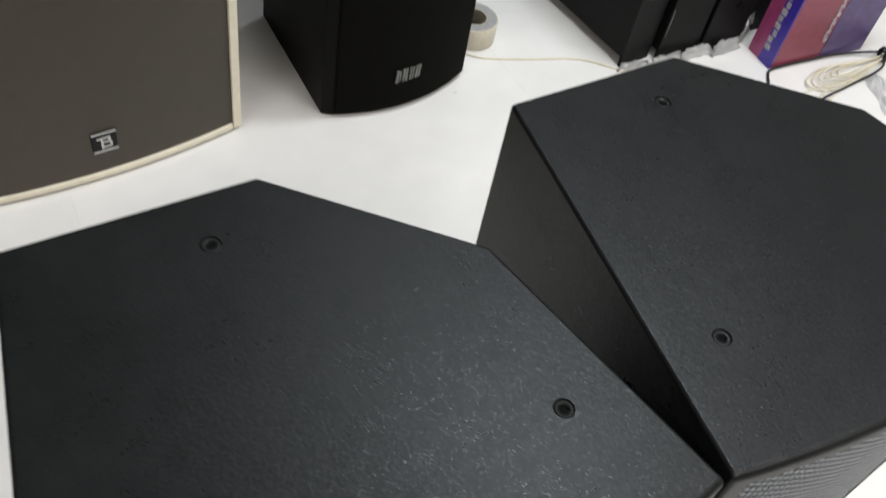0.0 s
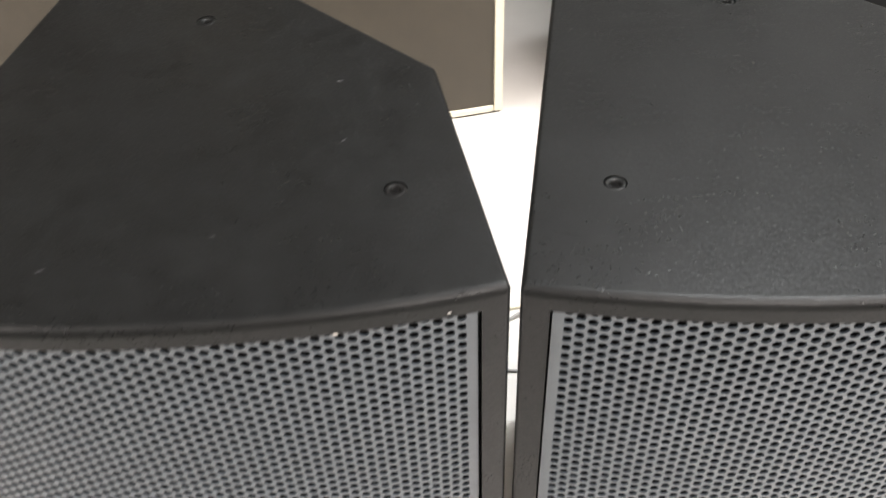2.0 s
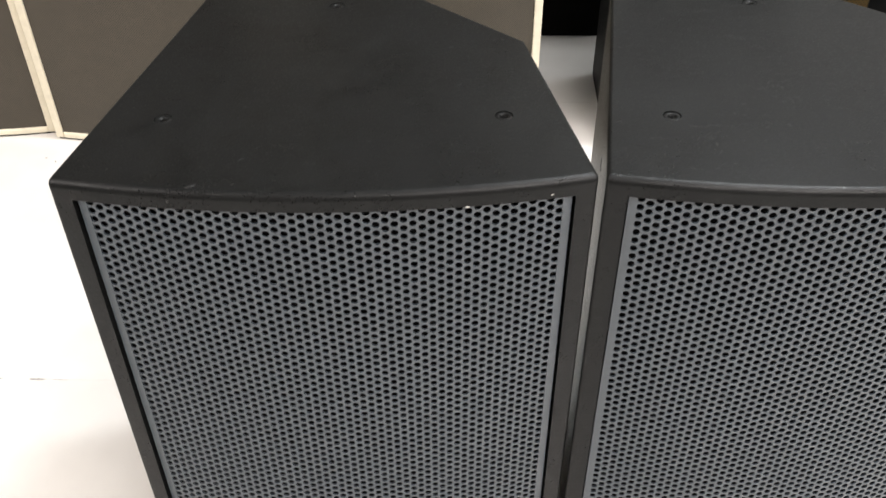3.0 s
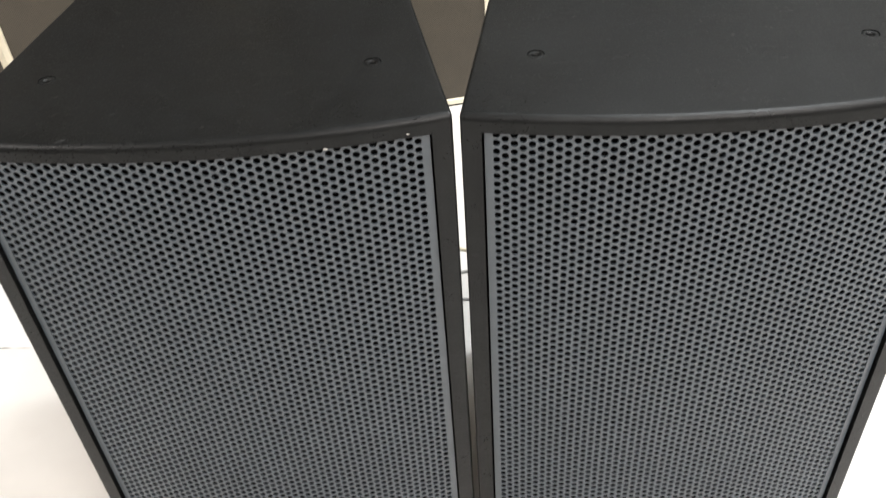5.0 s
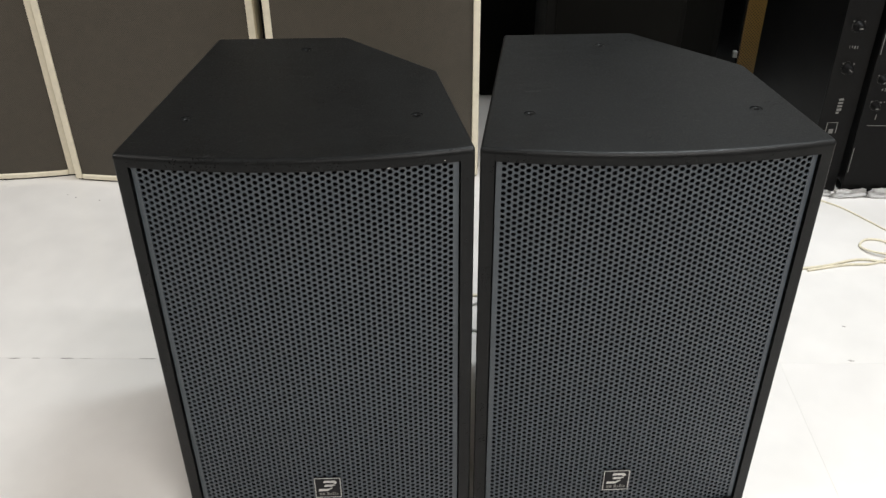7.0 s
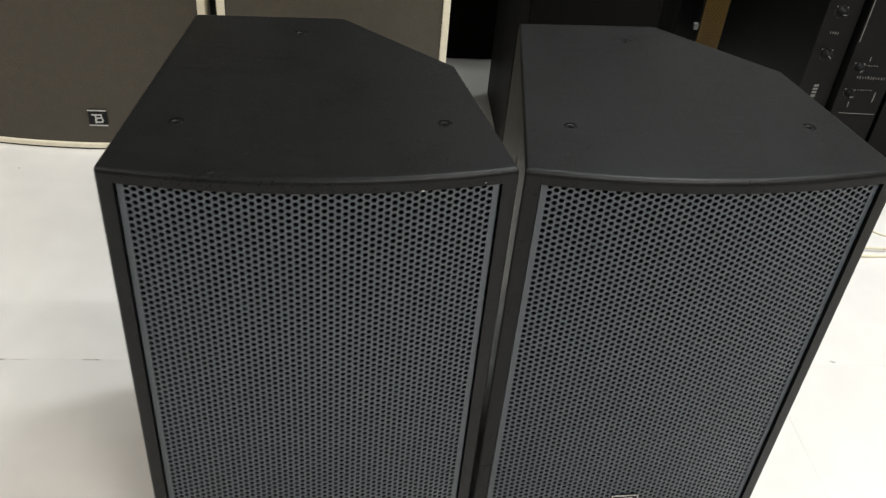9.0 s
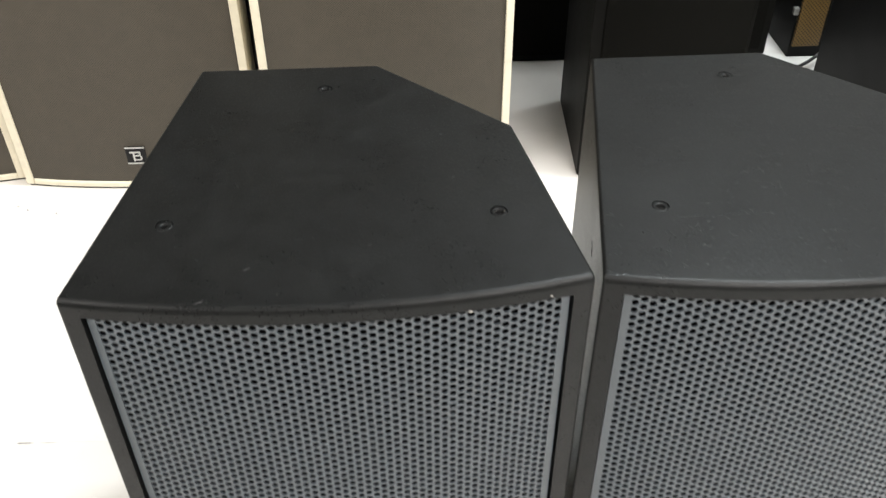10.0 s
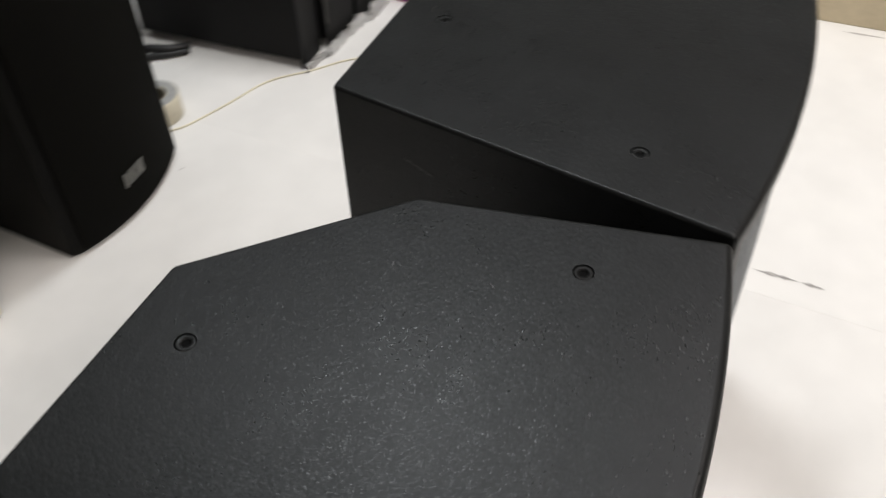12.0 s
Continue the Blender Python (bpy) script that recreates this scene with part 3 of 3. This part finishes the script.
# ---- rack units standing on end ----
def rack_unit(m, wide, deep, label, controls, group="rack units on end"):
    """A rack amplifier stood on its side: the panel faces forward, 0.483 high."""
    ob = thing("rack_unit", m, label, "amplifier", group)
    part("case", box_bm(0.003, 0.006, 0.018, wide - 0.003, deep, 0.465, 0.0015), BLACK_METAL, ob, "black sheet-metal case")
    part("front_panel", box_bm(0, 0, 0, wide, 0.0055, 0.483, 0.0015), BLACK_METAL, ob, "black front panel with white print")
    for kind, x, z, a, b in controls:
        if kind == "knob":
            k = part("knob", lathe_bm([(a, 0), (a, 0.004), (a * 0.8, 0.005), (a * 0.72, 0.016), (a * 0.6, 0.0175), (0, 0.0175)], 20), BLACK_METAL, ob, "round black knob", True)
            k.matrix_local = pose(x, 0, z, 90, 0, 0)
            line = part("pointer", box_bm(-a * 0.55, -0.0008, 0.0172, a * 0.2, 0.0008, 0.0180), PRINT_AND_GLINT, k, "white pointer line")
            line.matrix_local = pose(0, 0, 0, 0, 0, b)
            ticks = [box_bm(x + math.cos(q) * a * 1.35 - 0.0014, -0.0006, z + math.sin(q) * a * 1.35 - 0.0014, x + math.cos(q) * a * 1.35 + 0.0014, 0.001, z + math.sin(q) * a * 1.35 + 0.0014) for q in (2.4, 0.6, -0.7)] + [box_bm(x + math.cos(q) * a * 1.2 - 0.0004, -0.0005, z + math.sin(q) * a * 1.2 - 0.0004, x + math.cos(q) * a * 1.2 + 0.0004, 0.001, z + math.sin(q) * a * 1.2 + 0.0004) for q in [0.35 * i for i in range(18)]]
            pieces("scale_mark", ticks, PRINT_AND_GLINT, ob, "white mark beside the knob")
        elif kind == "ring":
            part("socket", lathe_bm([(a, 0), (a, 0.003), (a * 0.75, 0.003), (a * 0.7, 0.001), (0, 0.001)], 20), BLACK_METAL, ob, "round black socket").matrix_local = pose(x, 0, z, 90, 0, 0)
        elif kind == "bars":
            rng = random.Random(int(x * 9000 + z * 7000))
            marks = []
            for k in range(b):
                c, hi, lo, half = x + (k - (b - 1) / 2) * 0.0056, a * rng.uniform(0.3, 1.0), a * rng.uniform(0.3, 1.0), rng.uniform(0.0005, 0.0013)
                marks.append(box_bm(c - half, -0.0006, z - lo, c + half, 0.001, z + hi))
            pieces("print_bar", marks, PRINT_AND_GLINT, ob, "small white bar")
        elif kind == "bar":
            part("print", box_bm(x - a, -0.0006, z - b, x + a, 0.001, z + b), PRINT_AND_GLINT, ob, "white bar of print or painted reflection")
        elif kind == "column":
            pieces("print_bar", [box_bm(x - 0.0052, -0.0006, z + (k - (b - 1) / 2) * 0.0075 - 0.0022 - 0.001 * (k == 1), x + 0.0052 - 0.004 * (k == 0), 0.001, z + (k - (b - 1) / 2) * 0.0075 + 0.0022) for k in range(b)], PRINT_AND_GLINT, ob, "white printed block")
        elif kind == "frame":
            pieces("print_bar", [box_bm(x - a, -0.0006, z + b - 0.001, x + a, 0.001, z + b), box_bm(x - a, -0.0006, z - b, x - a + 0.0015, 0.001, z + b), box_bm(x + a - 0.0015, -0.0006, z - b, x + a, 0.001, z + b), box_bm(x - a * 0.4, -0.0006, z - b, x + a * 0.4, 0.001, z - b * 0.2)], PRINT_AND_GLINT, ob, "white line of a small sign")
    return ob


TURN = -4.0
rack_unit(pose(1.164, 0.868, 0, 0, 0, 3.6), 0.074, 0.365, "black rack amplifier stood on end, two knobs", [
    ("knob", 0.031, 0.382, 0.011, 0), ("knob", 0.031, 0.293, 0.011, -40), ("bars", 0.033, 0.338, 0.0045, 4), ("column", 0.036, 0.208, 0, 5), ("frame", 0.030, 0.158, 0.012, 0.013)])
# The last bar here is no print: a reflection streak painted on the edge.
rack_unit(pose(1.246, 0.860, 0, 0, 0, TURN), 0.098, 0.36, "black rack unit stood on end with white print", [
    ("bar", 0.004, 0.370, 0.0008, 0.045), ("knob", 0.022, 0.272, 0.009, 40), ("knob", 0.022, 0.214, 0.009, 10), ("bars", 0.056, 0.249, 0.0042, 11), ("bars", 0.050, 0.222, 0.0014, 7), ("bar", 0.055, 0.168, 0.038, 0.0006),
    ("bar", 0.078, 0.207, 0.0010, 0.011), ("bar", 0.030, 0.188, 0.0008, 0.006), ("bars", 0.048, 0.276, 0.0016, 5), ("bar", 0.040, 0.290, 0.0008, 0.005), ("bar", 0.004, 0.085, 0.0008, 0.03)])
rack_unit(pose(1.350, 0.849, 0, 0, 0, TURN), 0.098, 0.36, "black rack unit stood on end with knobs and sockets", [
    ("knob", 0.045, 0.135, 0.010, 30), ("knob", 0.045, 0.20, 0.010, 80), ("ring", 0.06, 0.10, 0.010, 0), ("bars", 0.07, 0.165, 0.003, 4), ("bar", 0.075, 0.22, 0.0015, 0.02), ("bars", 0.05, 0.26, 0.003, 6)])
rack_unit(pose(1.452, 0.872, 0, 0, 0, TURN), 0.098, 0.34, "black rack unit stood on end behind the carton", [
    ("knob", 0.040, 0.16, 0.010, 60), ("bars", 0.05, 0.20, 0.003, 5), ("bar", 0.012, 0.22, 0.0008, 0.05)])


def gold_unit(m):
    ob = thing("gold_vent_amplifier", m, "black amplifier stood on end with a gold perforated vent", "amplifier")
    part("case", box_bm(0, 0.006, 0, 0.088, 0.34, 0.483, 0.002), BLACK_METAL, ob, "black sheet-metal case")
    part("vent", box_bm(0.004, -0.002, 0.030, 0.066, 0.0055, 0.462, 0.0015), GOLD, ob, "gold perforated vent strip")
    part("button", box_bm(-0.012, -0.004, 0.108, -0.0005, 0.008, 0.125, 0.002), PRINT_AND_GLINT, ob, "small grey catch")
    return ob


gold_unit(pose(1.152, 1.385, 0.0))


# ---- carton ----
def carton(m):
    """A printed carton on end: magenta side, blue stripe on the corner, red front, dark purple end."""
    ob = thing("printed_carton", m, "magenta, red and purple printed cardboard carton standing on end", "box")
    d, w, h = 0.066, 0.245, 0.34
    part("box", box_bm(0, 0, 0, w, d, h, 0.0012), RED, ob, "red and pink printed board")
    part("side_print", box_bm(-0.0006, 0.034, 0.001, 0.001, d, h - 0.001), MAGENTA, ob, "magenta printed side")
    part("stripe", box_bm(-0.0008, -0.0008, 0.001, 0.003, 0.034, h - 0.001), BLUE, ob, "deep blue corner stripe")
    part("dark_print", box_bm(0.128, -0.0008, 0.001, w + 0.0006, 0.001, h - 0.001), PURPLE, ob, "dark purple printed panel")
    pieces("writing_block", [box_bm(-0.0014, 0.019 + 0.003 * (k % 3 == 1), 0.030 + 0.016 * k, 0.0, 0.033 - 0.004 * (k % 4 == 2), 0.0425 + 0.016 * k) for k in range(13)], WORN_LABEL, ob, "white block of writing")
    pieces("writing_block", [box_bm(0.110 + 0.003 * (k % 3 == 0), -0.0014, 0.045 + 0.010 * k, 0.122 - 0.004 * (k % 2), 0.001, 0.0525 + 0.010 * k) for k in range(14)], WORN_LABEL, ob, "white block of writing")
    return ob


carton(pose(1.458, 0.757, 0, 0, 0, -5.0))


def crumpled_film(m, wide, high, seed):
    """A crumpled scrap of clear packing film, folded over on itself."""
    ob = thing("packing_film", m, "crumpled scrap of clear packing film by the rack units", "packaging")
    rng = random.Random(seed)
    bm = bmesh.new()
    n = 9
    grid = [[bm.verts.new((wide * (i / (n - 1) - 0.5) * (1 - 0.35 * j / (n - 1)) + rng.uniform(-0.004, 0.004), rng.uniform(-0.004, 0.004), 0.0008 + high * j / (n - 1) * rng.uniform(0.8, 1.05))) for j in range(n)] for i in range(n)]
    for i in range(n - 1):
        for j in range(n - 1):
            bm.faces.new((grid[i][j], grid[i + 1][j], grid[i + 1][j + 1], grid[i][j + 1]))
    bmesh.ops.solidify(bm, geom=bm.faces[:], thickness=0.0004)
    part("film", bm, FILM, ob, smooth=True)
    return ob


crumpled_film(pose(1.462, 0.846, 0, 0, 0, 20), 0.040, 0.072, 4)
for k, (x, y, w, h) in enumerate(((1.190, 0.852, 0.080, 0.016), (1.262, 0.842, 0.095, 0.022), (1.335, 0.836, 0.085, 0.026), (1.405, 0.828, 0.080, 0.030))):
    crumpled_film(pose(x, y, 0, -26 + 6 * (k % 2), 0, -6 + 7 * (k % 2)), w, h, 12 + k)



# ---- cables and small things on the floor ----
def cable(name, points, r, mat, label, category="cable"):
    ob = part(name, tube_bm([(x, y, r + 0.0003 + z) for x, y, z in points], r), mat, None, label, True)
    return tagged(ob, "", category)


cable("thin_cable", [(0.90, 1.00, 0), (0.93, 0.976, 0), (1.012, 0.944, 0), (1.102, 0.912, 0), (1.166, 0.852, 0), (1.222, 0.805, 0), (1.262, 0.745, 0), (1.290, 0.700, 0), (1.33, 0.655, 0), (1.42, 0.66, 0), (1.52, 0.68, 0)], 0.0018, BEIGE, "thin cream cable lying across the white tiles")
cable("cream_cable", [(0.36, 0.530, 0), (0.42, 0.508, 0), (0.463, 0.512, 0), (0.62, 0.535, 0), (0.85, 0.555, 0), (1.083, 0.579, 0), (1.184, 0.603, 0), (1.26, 0.588, 0), (1.40, 0.60, 0), (1.53, 0.645, 0)], 0.0026, BEIGE, "cream cable running behind the loudspeaker")
cable("cream_cable", [(1.07, 0.570, 0), (1.15, 0.586, 0), (1.21, 0.590, 0), (1.262, 0.625, 0), (1.262, 0.665, 0), (1.228, 0.674, 0), (1.205, 0.650, 0), (1.225, 0.620, 0.005), (1.29, 0.606, 0.005), (1.42, 0.625, 0), (1.55, 0.67, 0)], 0.0024, BEIGE, "cream cable with a small loop on the tiles")
cable("grey_cable", [(0.35, 0.462, 0), (0.417, 0.480, 0), (0.47, 0.502, 0.005), (0.60, 0.50, 0)], 0.0022, TAPE_EDGE, "grey cable lying between the loudspeakers")
cable("grey_cable", [(0.30, 0.415, 0), (0.40, 0.408, 0), (0.43, 0.400, 0), (0.50, 0.402, 0)], 0.0020, TAPE_EDGE, "thin grey cable lying on the tiles")
cable("black_cable", [(1.425, 0.722, 0), (1.438, 0.738, 0), (1.456, 0.750, 0), (1.500, 0.749, 0.002), (1.560, 0.744, 0.003), (1.620, 0.738, 0.004), (1.680, 0.722, 0.006), (1.722, 0.704, 0.010), (1.80, 0.69, 0.004), (1.92, 0.72, 0)], 0.0027, BLACK_RUBBER, "black cable along the foot of the carton")
cable("black_cable", [(1.40, 0.630, 0), (1.47, 0.640, 0), (1.516, 0.648, 0), (1.560, 0.652, 0), (1.600, 0.656, 0.002), (1.650, 0.660, 0.004), (1.692, 0.668, 0.008), (1.722, 0.690, 0.010), (1.78, 0.72, 0.004), (1.88, 0.78, 0)], 0.0025, BLACK_RUBBER, "black cable running to the tied cream bundle")
cable("black_cable", [(1.085, 1.30, 0), (1.106, 1.302, 0.002), (1.140, 1.318, 0.004), (1.178, 1.334, 0.012), (1.215, 1.350, 0.030)], 0.0040, BLACK_RUBBER, "black cable looping out at the foot of the gold vent")
cable("black_cable", [(1.045, 1.256, 0), (1.085, 1.250, 0), (1.118, 1.246, 0), (1.150, 1.245, 0)], 0.0016, BLACK_RUBBER, "thin black cable lying on the tiles")
cable("black_cable", [(1.010, 1.205, 0), (1.050, 1.200, 0.004), (1.082, 1.190, 0.008), (1.092, 1.170, 0.010), (1.104, 1.145, 0.008), (1.122, 1.128, 0.004), (1.14, 1.12, 0)], 0.0085, BLACK_RUBBER, "thick black cable heaped beside the rack units")
cable("black_cable", [(1.000, 1.190, 0), (1.040, 1.188, 0), (1.075, 1.172, 0.002), (1.098, 1.140, 0.002), (1.128, 1.110, 0)], 0.0060, BLACK_RUBBER, "thick black cable heaped beside the rack units")


def cable_tie(m):
    """A black strap round the cable bundle with its tail."""
    ob = thing("cable_tie", m, "black strap tied round the cream cable bundle", "strap")
    part("strap", lathe_bm([(0.0135, -0.006), (0.0150, -0.005), (0.0150, 0.005), (0.0135, 0.006)], 16), BLACK_RUBBER, ob, "black strap", True).matrix_local = pose(0, 0, 0.015, 0, 90, 0)
    part("tail", tube_bm([(0, 0.013, 0.016), (0.010, 0.024, 0.016), (0.022, 0.030, 0.010), (0.030, 0.032, 0.0015)], 0.0014, 6, 5), BLACK_RUBBER, ob, "loose tail of the strap", True)
    return ob


cable_tie(pose(1.719, 0.692, 0, 0, 0, -20))


def bundle(strand, tie, far, mat, label):
    """A tied bundle: flat loops that spread out from the strap."""
    for k in range(6):
        rng = random.Random(40 + k)
        reach, lift = 1.0 - 0.075 * k, 0.0026 * (k // 2)
        a, b = Vector(tie), Vector(far)
        d = (b - a) * reach
        n = Vector((-d.y, d.x, 0)).normalized()
        half = 0.030 - 0.004 * k + rng.uniform(-0.003, 0.003)
        pts = [a + n * 0.004 - d * 0.55, a + n * 0.003, a + d * 0.35 + n * half * 0.7, a + d * 0.72 + n * half, a + d * 0.95 + n * half * 0.6, a + d * 1.02,
               a + d * 0.95 - n * half * 0.6, a + d * 0.70 - n * half, a + d * 0.33 - n * half * 0.6, a - n * 0.003, a - n * 0.004 - d * (0.45 + 0.05 * k)]
        cable("cream_cable", [(p.x, p.y, lift + 0.004 * abs(math.sin(i + k))) for i, p in enumerate(pts)], strand, mat, label)


bundle(0.0017, (1.719, 0.692, 0), (1.500, 0.682, 0), BEIGE, "cream cable looped and tied on the tiles")


def tape_roll(m):
    ob = thing("tape_roll", m, "roll of tan tape lying on the tiles", "tape")
    part("winding", lathe_bm([(0.024, 0.0), (0.045, 0.0), (0.046, 0.001), (0.046, 0.044), (0.045, 0.045), (0.024, 0.045)], 32), TAPE, ob, "tan wound tape", True)
    part("face", lathe_bm([(0.026, 0.0452), (0.044, 0.0452), (0.044, 0.0458), (0.026, 0.0458)], 32), TAPE_EDGE, ob, "greyish wound face")
    return ob


tape_roll(pose(0.937, 1.045, 0))


def paper_scrap(m):
    ob = thing("paper_scrap", m, "crumpled scrap of white paper at the foot of the bass cabinet", "paper")
    rng = random.Random(21)
    bm = bmesh.new()
    bmesh.ops.create_icosphere(bm, subdivisions=2, radius=0.016)
    for v in bm.verts:
        v.co = Vector((v.co.x * 0.8, v.co.y * 0.7, v.co.z * 1.25)) * rng.uniform(0.72, 1.12)
    low = min(v.co.z for v in bm.verts)
    for v in bm.verts:
        v.co.z -= low
    part("paper", bm, WHITE_PLASTIC, ob)
    return ob


paper_scrap(pose(0.672, 1.383, 0.0))


def clear_bag(m, long, wide, seed):
    """A flattened clear plastic sleeve with creases."""
    ob = thing("plastic_sleeve", m, "flattened milky plastic sleeve lying on the tiles", "packaging")
    rng = random.Random(seed)
    bm = bmesh.new()
    n = 10
    grid = [[bm.verts.new((wide * (i / 5 - 0.5) * (0.8 + 0.2 * math.sin(j)), long * j / n, 0.0012 + rng.uniform(0.0, 0.009) * math.sin(math.pi * i / 5))) for j in range(n + 1)] for i in range(6)]
    for i in range(5):
        for j in range(n):
            bm.faces.new((grid[i][j], grid[i + 1][j], grid[i + 1][j + 1], grid[i][j + 1]))
    bmesh.ops.solidify(bm, geom=bm.faces[:], thickness=0.0004)
    part("sleeve", bm, FILM, ob)
    return ob


clear_bag(pose(1.602, 0.552, 0, 0, 0, -24), 0.115, 0.032, 3)
clear_bag(pose(1.652, 0.560, 0, 0, 0, -8), 0.10, 0.026, 8)


# Box shape stands in for a beige patch of unclear origin.
def plain_box(m):
    ob = thing("beige_carton", m, "plain beige box on the tiles", "box")
    part("box", box_bm(0, 0, 0, 0.42, 0.40, 0.30, 0.003), BOX_BEIGE, ob)
    part("flap", box_bm(0.0, 0.0, 0.3003, 0.42, 0.198, 0.3035, 0.0008), BOX_BEIGE, ob)
    part("flap", box_bm(0.0, 0.202, 0.3003, 0.42, 0.40, 0.3035, 0.0008), BOX_BEIGE, ob)
    return ob


plain_box(pose(1.715, -0.30, 0, 0, 0, 2))


# dirt caught in the joints and on the tiles
def smear(x0, y0, x1, y1, wide, label):
    d = Vector((x1 - x0, y1 - y0, 0))
    rng = random.Random(int(1000 * (x0 + 7 * y0)) & 0xffff)
    bm = bmesh.new()
    n = 12
    up, lo = [], []
    for k in range(n + 1):
        p = Vector((x0, y0, 0.00035)) + d * k / n
        s = Vector((-d.y, d.x, 0)).normalized() * wide * (0.25 + rng.random()) * (0.2 + math.sin(math.pi * k / n))
        up.append(bm.verts.new(p + s)); lo.append(bm.verts.new(p - s))
    for k in range(n):
        bm.faces.new((lo[k], lo[k + 1], up[k + 1], up[k]))
    return tagged(part("floor_mark", bm, DIRT), label, "stain", "dirt marks on the tiles", "stuff")


for a in ((0.961, -0.022, 0.9605, -0.086, 0.0034), (0.9602, -0.092, 0.959, -0.122, 0.0036), (1.679, -0.066, 1.684, -0.142, 0.003), (-0.392, 0.3535, -0.368, 0.3530, 0.0016), (-0.350, 0.3525, -0.335, 0.3522, 0.0012), (-0.300, 0.3510, -0.276, 0.3502, 0.0018), (-0.268, 0.350, -0.245, 0.349, 0.0009), (-0.165, 0.3465, -0.135, 0.3455, 0.0016), (-0.468, 0.910, -0.462, 0.907, 0.0016), (-0.445, 0.899, -0.442, 0.892, 0.0016), (1.046, 0.309, 1.056, 0.306, 0.0024),
          (0.822, 0.917, 0.832, 0.912, 0.0014), (-0.39, 0.885, -0.385, 0.878, 0.0016), (0.125, -0.034, 0.127, -0.07, 0.0008), (-0.62, 0.14, -0.613, 0.135, 0.002), (1.07, 0.40, 1.078, 0.398, 0.002)):
    smear(*a, "dark smear of dirt on the white tiles")

# ---- floor tiles ----
PITCH, TILT = 0.785, -2.2
tile_mesh = bpy.data.meshes.new("tile")
_b = box_bm(-PITCH / 2 + 0.0002, -PITCH / 2 + 0.0002, -0.0005, PITCH / 2 - 0.0002, PITCH / 2 - 0.0002, 0.0, 0.00012, 1)
_b.to_mesh(tile_mesh)
_b.free()
tile_mesh.materials.append(TILE)
corner = pose(0.1435, 0.3355, 0, 0, 0, TILT)
for i in range(-5, 6):
    for j in range(-6, 5):
        m = corner @ pose((i + 0.5) * PITCH, (j + 0.5) * PITCH, 0)
        if ROOM[0] - 0.3 < m.translation.x < ROOM[2] + 0.3 and ROOM[1] - 0.3 < m.translation.y < ROOM[3] + 0.3:
            t = new("tile", tile_mesh)
            t.parent = floor
            t.matrix_world = m
